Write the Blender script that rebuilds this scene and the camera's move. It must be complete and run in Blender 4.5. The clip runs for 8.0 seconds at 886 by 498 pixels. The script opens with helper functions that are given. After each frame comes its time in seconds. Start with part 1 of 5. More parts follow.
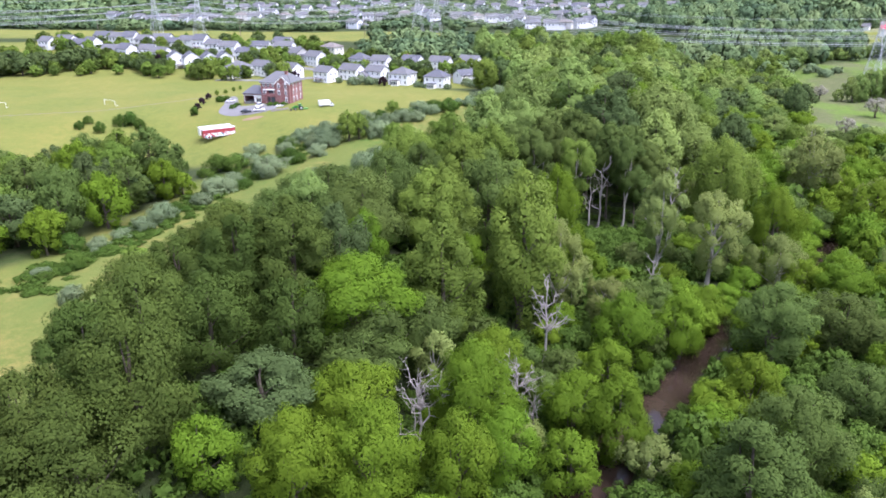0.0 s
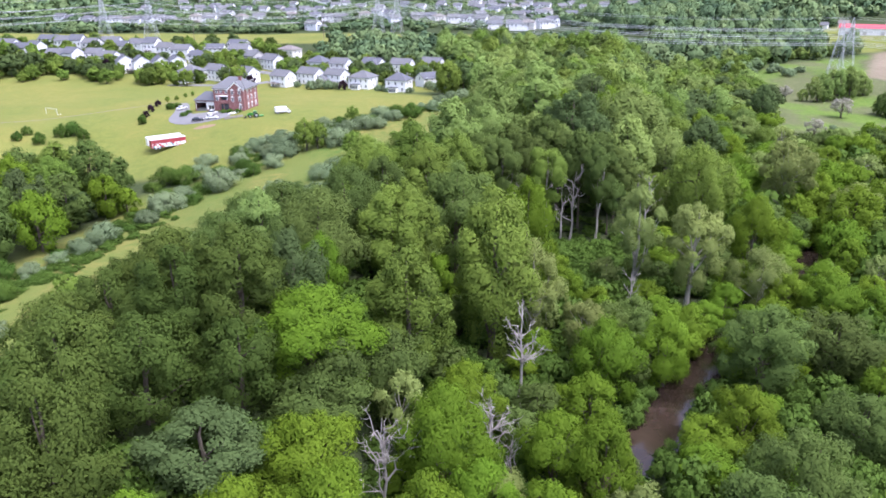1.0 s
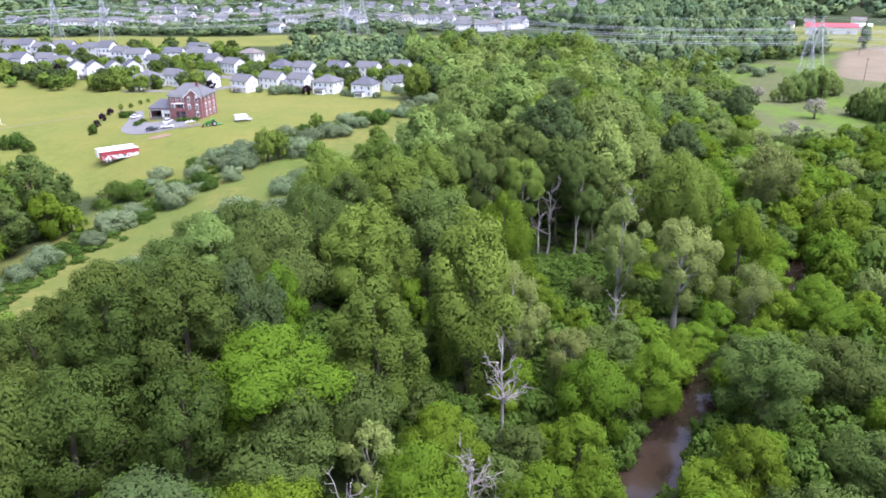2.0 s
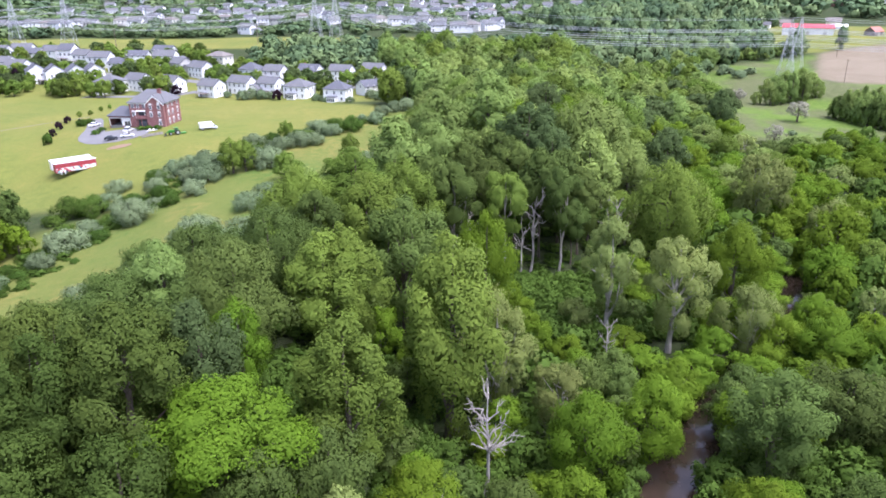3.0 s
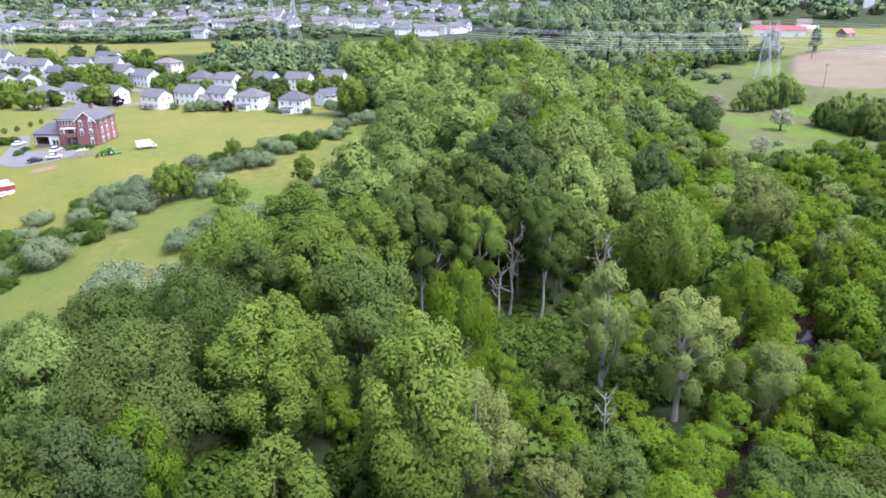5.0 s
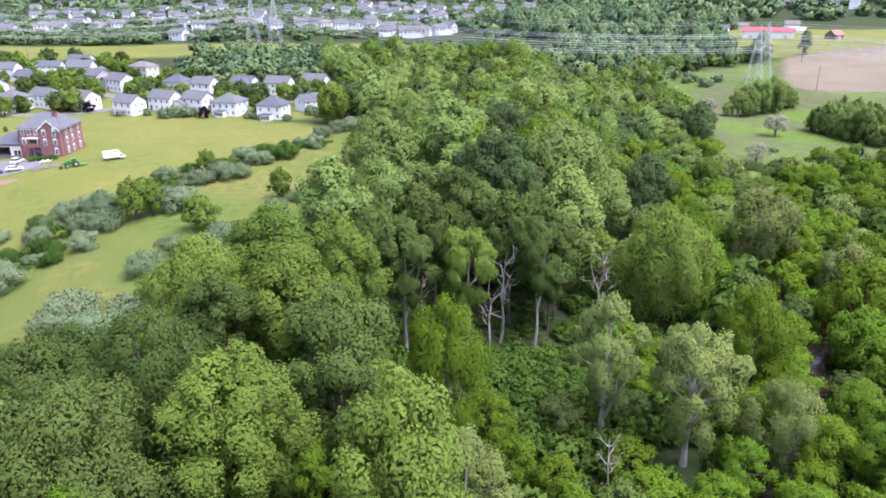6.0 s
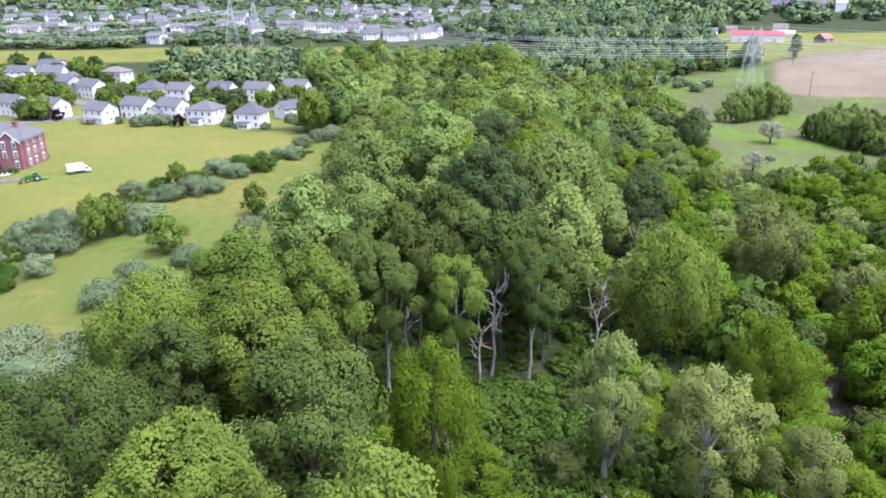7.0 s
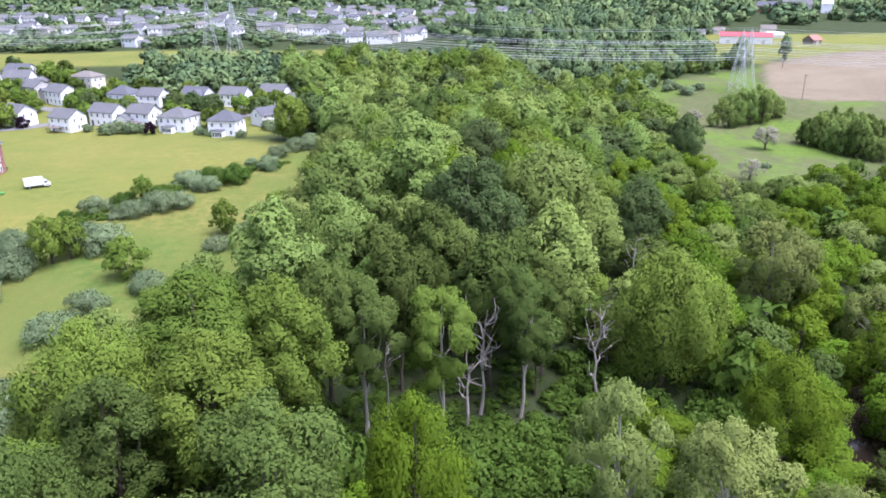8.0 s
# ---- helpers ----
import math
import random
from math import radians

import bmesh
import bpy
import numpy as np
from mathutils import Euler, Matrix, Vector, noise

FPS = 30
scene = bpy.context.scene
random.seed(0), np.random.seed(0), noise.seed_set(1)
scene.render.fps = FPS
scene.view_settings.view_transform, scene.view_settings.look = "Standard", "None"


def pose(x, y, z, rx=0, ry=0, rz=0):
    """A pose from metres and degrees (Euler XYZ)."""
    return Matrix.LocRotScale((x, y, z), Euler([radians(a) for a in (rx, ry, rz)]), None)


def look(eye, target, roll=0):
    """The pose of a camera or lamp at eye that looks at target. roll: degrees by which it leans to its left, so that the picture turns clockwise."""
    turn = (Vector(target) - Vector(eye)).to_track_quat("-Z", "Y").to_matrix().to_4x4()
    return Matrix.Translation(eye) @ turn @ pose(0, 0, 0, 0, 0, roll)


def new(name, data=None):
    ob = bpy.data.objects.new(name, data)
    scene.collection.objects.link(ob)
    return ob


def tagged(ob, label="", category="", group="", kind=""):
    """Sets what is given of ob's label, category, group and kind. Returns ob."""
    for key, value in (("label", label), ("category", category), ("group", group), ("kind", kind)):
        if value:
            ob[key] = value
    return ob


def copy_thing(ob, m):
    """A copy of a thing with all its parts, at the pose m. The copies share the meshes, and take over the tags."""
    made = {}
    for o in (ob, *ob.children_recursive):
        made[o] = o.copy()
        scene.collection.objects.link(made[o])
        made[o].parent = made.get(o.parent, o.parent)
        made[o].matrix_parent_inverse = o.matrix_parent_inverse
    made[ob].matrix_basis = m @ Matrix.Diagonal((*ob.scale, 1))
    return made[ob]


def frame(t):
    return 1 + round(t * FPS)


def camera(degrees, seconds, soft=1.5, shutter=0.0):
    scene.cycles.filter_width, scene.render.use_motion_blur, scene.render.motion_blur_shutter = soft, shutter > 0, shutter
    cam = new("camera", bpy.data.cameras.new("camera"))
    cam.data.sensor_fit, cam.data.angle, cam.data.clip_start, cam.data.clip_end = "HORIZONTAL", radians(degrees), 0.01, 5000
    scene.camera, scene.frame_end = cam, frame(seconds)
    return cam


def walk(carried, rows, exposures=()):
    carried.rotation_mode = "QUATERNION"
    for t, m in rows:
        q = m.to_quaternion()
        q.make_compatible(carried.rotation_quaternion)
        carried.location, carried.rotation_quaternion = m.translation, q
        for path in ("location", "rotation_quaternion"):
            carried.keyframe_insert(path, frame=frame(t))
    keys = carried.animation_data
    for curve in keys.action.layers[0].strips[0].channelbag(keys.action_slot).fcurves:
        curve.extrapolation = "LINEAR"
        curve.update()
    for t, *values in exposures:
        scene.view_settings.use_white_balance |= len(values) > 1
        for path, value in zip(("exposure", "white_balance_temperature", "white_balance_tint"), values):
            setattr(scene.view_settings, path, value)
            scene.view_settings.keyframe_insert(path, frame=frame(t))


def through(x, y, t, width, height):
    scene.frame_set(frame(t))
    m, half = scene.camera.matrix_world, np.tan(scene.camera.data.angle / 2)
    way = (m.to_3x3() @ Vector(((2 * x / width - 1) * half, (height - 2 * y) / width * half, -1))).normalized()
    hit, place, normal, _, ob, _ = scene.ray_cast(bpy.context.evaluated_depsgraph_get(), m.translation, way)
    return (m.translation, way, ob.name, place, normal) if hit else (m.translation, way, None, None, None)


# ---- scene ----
cam = camera(62.4, 8.0, soft=1.75)
PATH = [
    (0, (0.535, -0.224, 71.618), (0.529, 1.646, 70.909), -0.2),
    (0.5, (0.669, 6.005, 71.652), (0.713, 7.874, 70.942), -0.3),
    (1, (0.851, 12.199, 71.697), (0.938, 14.067, 70.987), -0.3),
    (1.5, (1.149, 18.384, 71.751), (1.277, 20.249, 71.041), -0.4),
    (3, (2.789, 36.99, 71.915), (3.016, 38.846, 71.204), -0.4),
    (3.5, (3.536, 43.179, 71.956), (3.786, 45.032, 71.246), -0.4),
    (4, (4.464, 49.328, 72.012), (4.735, 51.178, 71.302), -0.4),
    (4.5, (5.569, 55.437, 72.037), (5.86, 57.284, 71.327), -0.4),
    (6, (8.979, 73.754, 72.361), (9.326, 75.591, 71.651), -0.3),
    (6.5, (10.159, 79.833, 72.39), (10.524, 81.668, 71.681), -0.2),
    (7, (11.524, 85.921, 72.397), (11.907, 87.752, 71.692), -0.2),
    (7.5, (13.048, 92.155, 72.349), (13.448, 93.983, 71.644), -0.2),
    (8, (14.697, 98.389, 72.315), (15.116, 100.213, 71.612), -0.2),
]
walk(cam, [(t, look(eye, target, roll)) for t, eye, target, roll in PATH], exposures=[(0.0, 1.4, 5580, 25), (8.0, 1.4, 5580, 25)])

# ---- daylight: a bright, thinly overcast sky ----
SUN_EL, SUN_AZ = 66.0, 122.0        # height, and compass angle from +y towards +x, in degrees
world = bpy.data.worlds.new("overcast_sky")
scene.world = world
world.use_nodes = True
wn = world.node_tree
sky = wn.nodes.new("ShaderNodeTexSky")
sky.sky_type, sky.sun_disc = "NISHITA", False
sky.sun_elevation, sky.sun_rotation = radians(SUN_EL), radians(SUN_AZ)
sky.air_density, sky.dust_density, sky.ozone_density = 1.0, 3.0, 1.0
pale = wn.nodes.new("ShaderNodeHueSaturation")
pale.inputs["Saturation"].default_value = 0.6
wn.links.new(sky.outputs["Color"], pale.inputs["Color"])
wn.links.new(pale.outputs["Color"], wn.nodes["Background"].inputs["Color"])
wn.nodes["Background"].inputs["Strength"].default_value = 0.13

sun = new("sun", bpy.data.lights.new("sun", "SUN"))
sun.data.energy, sun.data.angle, sun.data.color = 2.5, radians(50), (1.0, 0.95, 0.86)
s_dir = Vector((math.sin(radians(SUN_AZ)) * math.cos(radians(SUN_EL)), math.cos(radians(SUN_AZ)) * math.cos(radians(SUN_EL)), math.sin(radians(SUN_EL))))
sun.matrix_world = look(s_dir * 300, (0, 0, 0))
# ---- materials ----
def material(name, rough=0.6, metal=0.0, spec=0.3):
    m = bpy.data.materials.new(name)
    m.use_nodes = True
    t = m.node_tree
    b = t.nodes["Principled BSDF"]
    b.inputs["Roughness"].default_value, b.inputs["Metallic"].default_value = rough, metal
    b.inputs["Specular IOR Level"].default_value = spec
    return m, t, b


def noise_fac(t, scale, detail=4.0, rough=0.55, low=0.35, high=0.65, coords="Object"):
    """A 0..1 mottling at a real-world size of about 1 / scale metres."""
    n = t.nodes.new("ShaderNodeTexNoise")
    n.inputs["Scale"].default_value, n.inputs["Detail"].default_value, n.inputs["Roughness"].default_value = scale, detail, rough
    if coords == "World":
        t.links.new(t.nodes.new("ShaderNodeNewGeometry").outputs["Position"], n.inputs["Vector"])
    else:
        t.links.new(t.nodes.new("ShaderNodeTexCoord").outputs["Object"], n.inputs["Vector"])
    r = t.nodes.new("ShaderNodeMapRange")
    r.inputs["From Min"].default_value, r.inputs["From Max"].default_value = low, high
    t.links.new(n.outputs["Fac"], r.inputs["Value"])
    return r.outputs["Result"]


def mix(t, fac, a, b):
    m = t.nodes.new("ShaderNodeMix")
    m.data_type = "RGBA"
    for key, v in (("Factor", fac), ("A", a), ("B", b)):
        sock = {"Factor": m.inputs[0], "A": m.inputs[6], "B": m.inputs[7]}[key]
        if isinstance(v, (int, float)):
            sock.default_value = v
        elif isinstance(v, tuple):
            sock.default_value = (*v, 1.0)
        else:
            t.links.new(v, sock)
    return m.outputs[2]


def bump(t, b, fac, strength=0.4, distance=0.05):
    n = t.nodes.new("ShaderNodeBump")
    n.inputs["Strength"].default_value, n.inputs["Distance"].default_value = strength, distance
    t.links.new(fac, n.inputs["Height"])
    t.links.new(n.outputs["Normal"], b.inputs["Normal"])


def mottled(name, a, b_col, scale, rough=0.7, metal=0.0, spec=0.3, fine=None, bump_s=0.0):
    m, t, b = material(name, rough, metal, spec)
    col = mix(t, noise_fac(t, scale), a, b_col)
    if fine:
        f = noise_fac(t, fine, 3.0)
        col = mix(t, f, col, mix(t, 0.5, a, b_col))
        if bump_s:
            bump(t, b, f, bump_s)
    t.links.new(col, b.inputs["Base Color"])
    return m


def foliage(name, dark, mid, light, gloss=0.7, through=0.32):
    """Leaves: shade varies from tree to tree and from spray to spray, with some light passing through."""
    m, t, b = material(name, gloss, 0.0, 0.06)
    geo, info = t.nodes.new("ShaderNodeNewGeometry"), t.nodes.new("ShaderNodeObjectInfo")
    calm = t.nodes.new("ShaderNodeMapRange")
    calm.inputs["To Min"].default_value, calm.inputs["To Max"].default_value = 0.3, 0.65
    t.links.new(geo.outputs["Random Per Island"], calm.inputs["Value"])
    spray = mix(t, calm.outputs["Result"], dark, light)
    patch = noise_fac(t, 0.35, 2.0, low=0.3, high=0.7, coords="World")
    col = mix(t, patch, mix(t, 0.45, spray, dark), mix(t, 0.5, spray, mid))
    hue = t.nodes.new("ShaderNodeHueSaturation")
    ramp = t.nodes.new("ShaderNodeMapRange")
    ramp.inputs["To Min"].default_value, ramp.inputs["To Max"].default_value = 0.82, 1.2
    t.links.new(info.outputs["Random"], ramp.inputs["Value"])
    t.links.new(ramp.outputs["Result"], hue.inputs["Value"])
    ramp2 = t.nodes.new("ShaderNodeMapRange")
    ramp2.inputs["To Min"].default_value, ramp2.inputs["To Max"].default_value = 0.484, 0.504
    mult = t.nodes.new("ShaderNodeMath")
    mult.operation = "FRACT"
    times = t.nodes.new("ShaderNodeMath")
    times.operation = "MULTIPLY"
    times.inputs[1].default_value = 17.3
    t.links.new(info.outputs["Random"], times.inputs[0])
    t.links.new(times.outputs[0], mult.inputs[0])
    t.links.new(mult.outputs[0], ramp2.inputs["Value"])
    t.links.new(ramp2.outputs["Result"], hue.inputs["Hue"])
    t.links.new(col, hue.inputs["Color"])
    t.links.new(hue.outputs["Color"], b.inputs["Base Color"])
    tr = t.nodes.new("ShaderNodeBsdfTranslucent")
    t.links.new(hue.outputs["Color"], tr.inputs["Color"])
    ms = t.nodes.new("ShaderNodeMixShader")
    ms.inputs[0].default_value = through
    t.links.new(b.outputs["BSDF"], ms.inputs[1])
    t.links.new(tr.outputs["BSDF"], ms.inputs[2])
    t.links.new(ms.outputs["Shader"], t.nodes["Material Output"].inputs["Surface"])
    return m


M_TULIP = foliage("tulip_leaves", (0.081, 0.140, 0.023), (0.133, 0.214, 0.030), (0.215, 0.301, 0.050))
M_OAK = foliage("oak_leaves", (0.061, 0.102, 0.024), (0.093, 0.147, 0.031), (0.146, 0.206, 0.047))
M_LIME = foliage("box_elder_leaves", (0.074, 0.145, 0.010), (0.115, 0.208, 0.012), (0.180, 0.277, 0.023))
M_DARK = foliage("dusky_leaves", (0.060, 0.099, 0.032), (0.082, 0.130, 0.042), (0.126, 0.175, 0.057))
M_SYC = foliage("sycamore_leaves", (0.122, 0.170, 0.044), (0.181, 0.237, 0.059), (0.275, 0.322, 0.094))
M_OLIVE = foliage("olive_leaves", (0.112, 0.165, 0.077), (0.156, 0.216, 0.105), (0.238, 0.305, 0.158), through=0.15)
# leaf colour paled to put the veil of haze over copse and ridge
M_HAZE_PALE = foliage("haze_paled_leaves", (0.129, 0.202, 0.049), (0.189, 0.280, 0.065), (0.290, 0.385, 0.103))
M_MAPLE = foliage("maple_leaves", (0.046, 0.079, 0.015), (0.074, 0.117, 0.021), (0.121, 0.170, 0.032))
M_PLUM = foliage("plum_leaves", (0.018, 0.010, 0.016), (0.03, 0.015, 0.025), (0.05, 0.025, 0.035))
M_BRUSH = foliage("brush_leaves", (0.043, 0.093, 0.014), (0.070, 0.134, 0.020), (0.118, 0.194, 0.033))
M_BARE = foliage("budding_twigs", (0.250, 0.247, 0.188), (0.325, 0.312, 0.237), (0.425, 0.403, 0.312))
M_BARK = mottled("bark", (0.07, 0.055, 0.042), (0.14, 0.115, 0.09), 1.4, 0.9, fine=9.0, bump_s=0.5)
M_PALEBARK = mottled("pale_bark", (0.42, 0.39, 0.34), (0.22, 0.20, 0.17), 0.9, 0.85, fine=6.0, bump_s=0.3)
M_DEAD = mottled("dead_wood", (0.36, 0.33, 0.30), (0.22, 0.20, 0.18), 0.8, 0.9, fine=7.0, bump_s=0.3)


def ground_material():
    m, t, b = material("ground_cover", 0.95, 0.0, 0.1)
    at = t.nodes.new("ShaderNodeAttribute")
    at.attribute_name = "cover"
    sep = t.nodes.new("ShaderNodeSeparateColor")
    t.links.new(at.outputs["Color"], sep.inputs["Color"])
    big, fine = noise_fac(t, 0.035, 4.0, 0.6, 0.4, 0.6, coords="World"), noise_fac(t, 0.3, 6.0, 0.7, 0.4, 0.6, coords="World")
    grain = noise_fac(t, 3.0, 4.0, 0.7, coords="World")
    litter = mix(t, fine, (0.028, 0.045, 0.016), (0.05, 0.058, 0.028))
    lawn = mix(t, big, mix(t, fine, (0.140, 0.164, 0.037), (0.176, 0.190, 0.044)), mix(t, fine, (0.222, 0.207, 0.054), (0.170, 0.182, 0.042)))
    tall = mix(t, big, mix(t, fine, (0.085, 0.142, 0.028), (0.150, 0.172, 0.040)), mix(t, fine, (0.210, 0.192, 0.054), (0.125, 0.155, 0.034)))
    wet = mix(t, noise_fac(t, 0.03, 5.0, 0.62, 0.43, 0.57, coords="World"), mix(t, fine, (0.100, 0.165, 0.027), (0.138, 0.198, 0.038)), mix(t, fine, (0.104, 0.118, 0.050), (0.135, 0.140, 0.066)))
    plough = mix(t, big, mix(t, fine, (0.205, 0.158, 0.115), (0.235, 0.184, 0.134)), (0.250, 0.200, 0.147))
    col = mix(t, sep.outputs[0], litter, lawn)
    col = mix(t, sep.outputs[1], col, tall)
    col = mix(t, sep.outputs[2], col, wet)
    col = mix(t, at.outputs["Alpha"], col, plough)
    tuft = noise_fac(t, 0.9, 6.0, 0.72, 0.42, 0.62, coords="World")
    col = mix(t, grain, col, mix(t, 0.25, col, (0.03, 0.045, 0.012)))
    col = mix(t, tuft, col, mix(t, 0.2, col, (0.07, 0.11, 0.02)))
    t.links.new(col, b.inputs["Base Color"])
    bump(t, b, grain, 0.5, 0.12)
    return m


M_GROUND = ground_material()
M_WATER, _t, _b = material("muddy_water", 0.07, 0.0, 0.5)
_t.links.new(mix(_t, noise_fac(_t, 0.15, coords="World"), (0.030, 0.020, 0.014), (0.048, 0.033, 0.024)), _b.inputs["Base Color"])
bump(_t, _b, noise_fac(_t, 0.9, 2.0, coords="World"), 0.12, 0.05)
# ---- the lie of the land ----
def smooth(v, a, b):
    u = np.clip((np.asarray(v, float) - a) / (b - a), 0, 1)
    return u * u * (3 - 2 * u)


def hump(x, y, cx, cy, rx, ry):
    return np.exp(-((x - cx) / rx) ** 2 - ((y - cy) / ry) ** 2)


BROW_Y = [0, 60, 110, 150, 190, 215, 240, 270, 330, 450, 600, 800, 1200]
BROW_X = [-45, -30, -6, 8, 16, 26, 62, 92, 112, 140, 175, 420, 1500]
CREEK_Y = [-60, 40, 96, 110, 128, 140, 158, 172, 190, 230, 300, 420]
CREEK_X = [-40, -2, 25, 38, 52, 60, 80, 98, 109, 150, 225, 330]


def creek_off(x, y):
    """Metres from the creek's middle line, roughly square to it."""
    return (x - np.interp(y, CREEK_Y, CREEK_X)) * 0.72


def height(x, y):
    x, y = np.asarray(x, float), np.asarray(y, float)
    brow = np.interp(y, BROW_Y, BROW_X)
    up = 16.0 - 6.5 * smooth(-x, 22, 72) * (1 - smooth(y, 240, 310)) - 3.0 * (1 - smooth(y, 70, 150))
    up += 2.6 * hump(x, y, -66, 322, 42, 40) - 5.5 * hump(x, y, -112, 276, 36, 34) - 3.0 * hump(x, y, -95, 190, 30, 60)
    up += -1.8 * smooth(y, 345, 400) + 11.0 * smooth(y, 415, 580)
    s = 2 * x + y
    low = 0.8 + 3.0 * smooth(y, 170, 330) + 7.5 * smooth(s, 840, 1010) + 9.0 * smooth(s, 1050, 1480)
    low += 0.3 * smooth(np.abs(creek_off(x, y)), 14, 45) - 2.6 * (1 - smooth(np.abs(creek_off(x, y)), 3.2, 7.5)) * (1 - smooth(y, 260, 320))
    z = low + (up - low) * (1 - smooth(x, brow - 20, brow + 12))
    z += 30.0 * smooth(y, 900, 2600) + 60.0 * smooth(y, 2400, 4600)
    return z + 0.5 * np.sin(x * 0.045 + 1.0) * np.sin(y * 0.038)


def ground_z(x, y):
    return float(height(x, y))


def inside(x, y, poly):
    x, y = np.asarray(x, float), np.asarray(y, float)
    hit = np.zeros(np.broadcast(x, y).shape, bool)
    for (ax, ay), (bx, by) in zip(poly, poly[1:] + poly[:1]):
        cross = (ay > y) != (by > y)
        hit ^= cross & (x < (bx - ax) * (y - ay) / ((by - ay) or 1e-9) + ax)
    return hit


STRIP = [(-70, 40), (-60, 88), (-54, 113), (-42, 138), (-32, 158), (-22, 178), (-7, 200), (5, 225), (13, 250), (19, 280), (29, 310), (34, 340), (30, 362), (24, 356), (-12, 326), (-30, 296), (-44, 270),
         (-60, 242), (-80, 232), (-84, 208), (-91, 180), (-106, 150), (-140, 90), (-140, 40)]
LAWN = [(24, 356), (-12, 326), (-30, 296), (-44, 270), (-56, 238), (-74, 246), (-92, 252), (-120, 256), (-170, 240), (-330, 250), (-420, 420), (-200, 432), (-120, 420), (-85, 409), (-52, 396), (-8, 381)]
ESTATE = [(-420, 425), (-200, 432), (-120, 420), (-85, 409), (-52, 396), (-8, 381), (22, 386), (34, 420), (30, 462), (-50, 474), (-70, 520), (-160, 545), (-430, 560)]
FARGREEN = [(-520, 590), (-240, 572), (-130, 548), (-70, 556), (10, 530), (60, 508), (70, 560), (50, 612), (-70, 628), (-160, 636), (-520, 690)]
MEADOW = [(162, 296), (168, 340), (182, 372), (190, 400), (206, 440), (216, 480), (252, 512), (280, 520), (305, 528), (340, 544), (275, 446), (284, 422), (318, 412), (420, 392), (420, 340), (300, 318), (252, 322), (200, 312)]
PLOUGH = [(275, 446), (284, 422), (318, 412), (420, 392), (700, 370), (760, 560), (520, 548), (427, 554), (363, 553), (340, 544)]
BARNYARD = [(312, 560), (340, 548), (363, 553), (427, 554), (520, 548), (760, 560), (760, 640), (520, 690), (420, 720), (372, 695), (338, 640)]
OPEN = [STRIP, LAWN, ESTATE, FARGREEN, MEADOW, PLOUGH, BARNYARD]


def axis(*spans):
    out = []
    for a, b, step in spans:
        out += list(np.arange(a, b, step))
    return np.array(out + [spans[-1][1]], float)


def softmask(x, y, polys, r):
    """How much of a small disc about each place lies inside the outlines, 0 to 1."""
    total = np.zeros(x.shape)
    ways = [(0, 0)] + [(math.cos(a) * q, math.sin(a) * q) for q in (0.5, 1.0) for a in np.linspace(0, 2 * math.pi, 7)[:-1]]
    for dx, dy in ways:
        here = np.zeros(x.shape, bool)
        for p in polys:
            here |= inside(x + dx * r, y + dy * r, p)
        total += here
    return total / len(ways)


def grid_mesh(name, xs, ys, zf):
    gx, gy = np.meshgrid(xs, ys)
    co = np.stack([gx, gy, zf(gx, gy)], -1).reshape(-1, 3)
    w, h = len(xs), len(ys)
    i = (np.arange(h - 1)[:, None] * w + np.arange(w - 1)).ravel()
    me = bpy.data.meshes.new(name)
    me.from_pydata(co.tolist(), [], np.stack([i, i + 1, i + w + 1, i + w], -1).tolist())
    me.shade_smooth()
    return me, gx.ravel(), gy.ravel()


XS = axis((-5000, -1500, 250), (-1500, -440, 40), (-440, -140, 6), (-140, 180, 3.5), (180, 480, 6), (480, 1500, 40), (1500, 5000, 250))
YS = axis((-4800, -600, 300), (-600, -40, 40), (-40, 330, 3.5), (330, 720, 6), (720, 1400, 25), (1400, 4900, 125))
g_me, gx, gy = grid_mesh("ground", XS, YS, height)
wob = lambda k: 3.0 * np.sin(gx * 0.11 + k) * np.cos(gy * 0.13 - k)
cover = np.zeros((len(gx), 4), np.float32)
cover[:, 0] = softmask(gx + wob(0), gy + wob(1), [LAWN, ESTATE, FARGREEN, BARNYARD, STRIP], 4)
cover[:, 1] = softmask(gx + wob(2), gy + wob(3), [STRIP], 5)
cover[:, 2] = softmask(gx + wob(4), gy + wob(5), [MEADOW], 9)
cover[:, 3] = softmask(gx, gy, [PLOUGH], 3)
layer = g_me.attributes.new("cover", "FLOAT_COLOR", "POINT")
layer.data.foreach_set("color", cover.ravel())
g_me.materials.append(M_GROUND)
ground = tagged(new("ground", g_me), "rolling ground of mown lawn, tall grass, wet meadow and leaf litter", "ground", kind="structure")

w_me = bpy.data.meshes.new("creek")
cy = np.arange(-40, 300, 4.0)
cx = np.interp(cy, CREEK_Y, CREEK_X)
left = [(a - 6, b, -1.05 + 0.012 * max(0, b - 160)) for a, b in zip(cx, cy)]
right = [(a + 6, b, c[2]) for (a, b), c in zip(zip(cx, cy), left)]
n = len(cy)
w_me.from_pydata(left + right, [], [(i, n + i, n + i + 1, i + 1) for i in range(n - 1)])
w_me.materials.append(M_WATER)
tagged(new("water", w_me), "muddy brown creek winding between wooded banks", "creek", kind="structure")
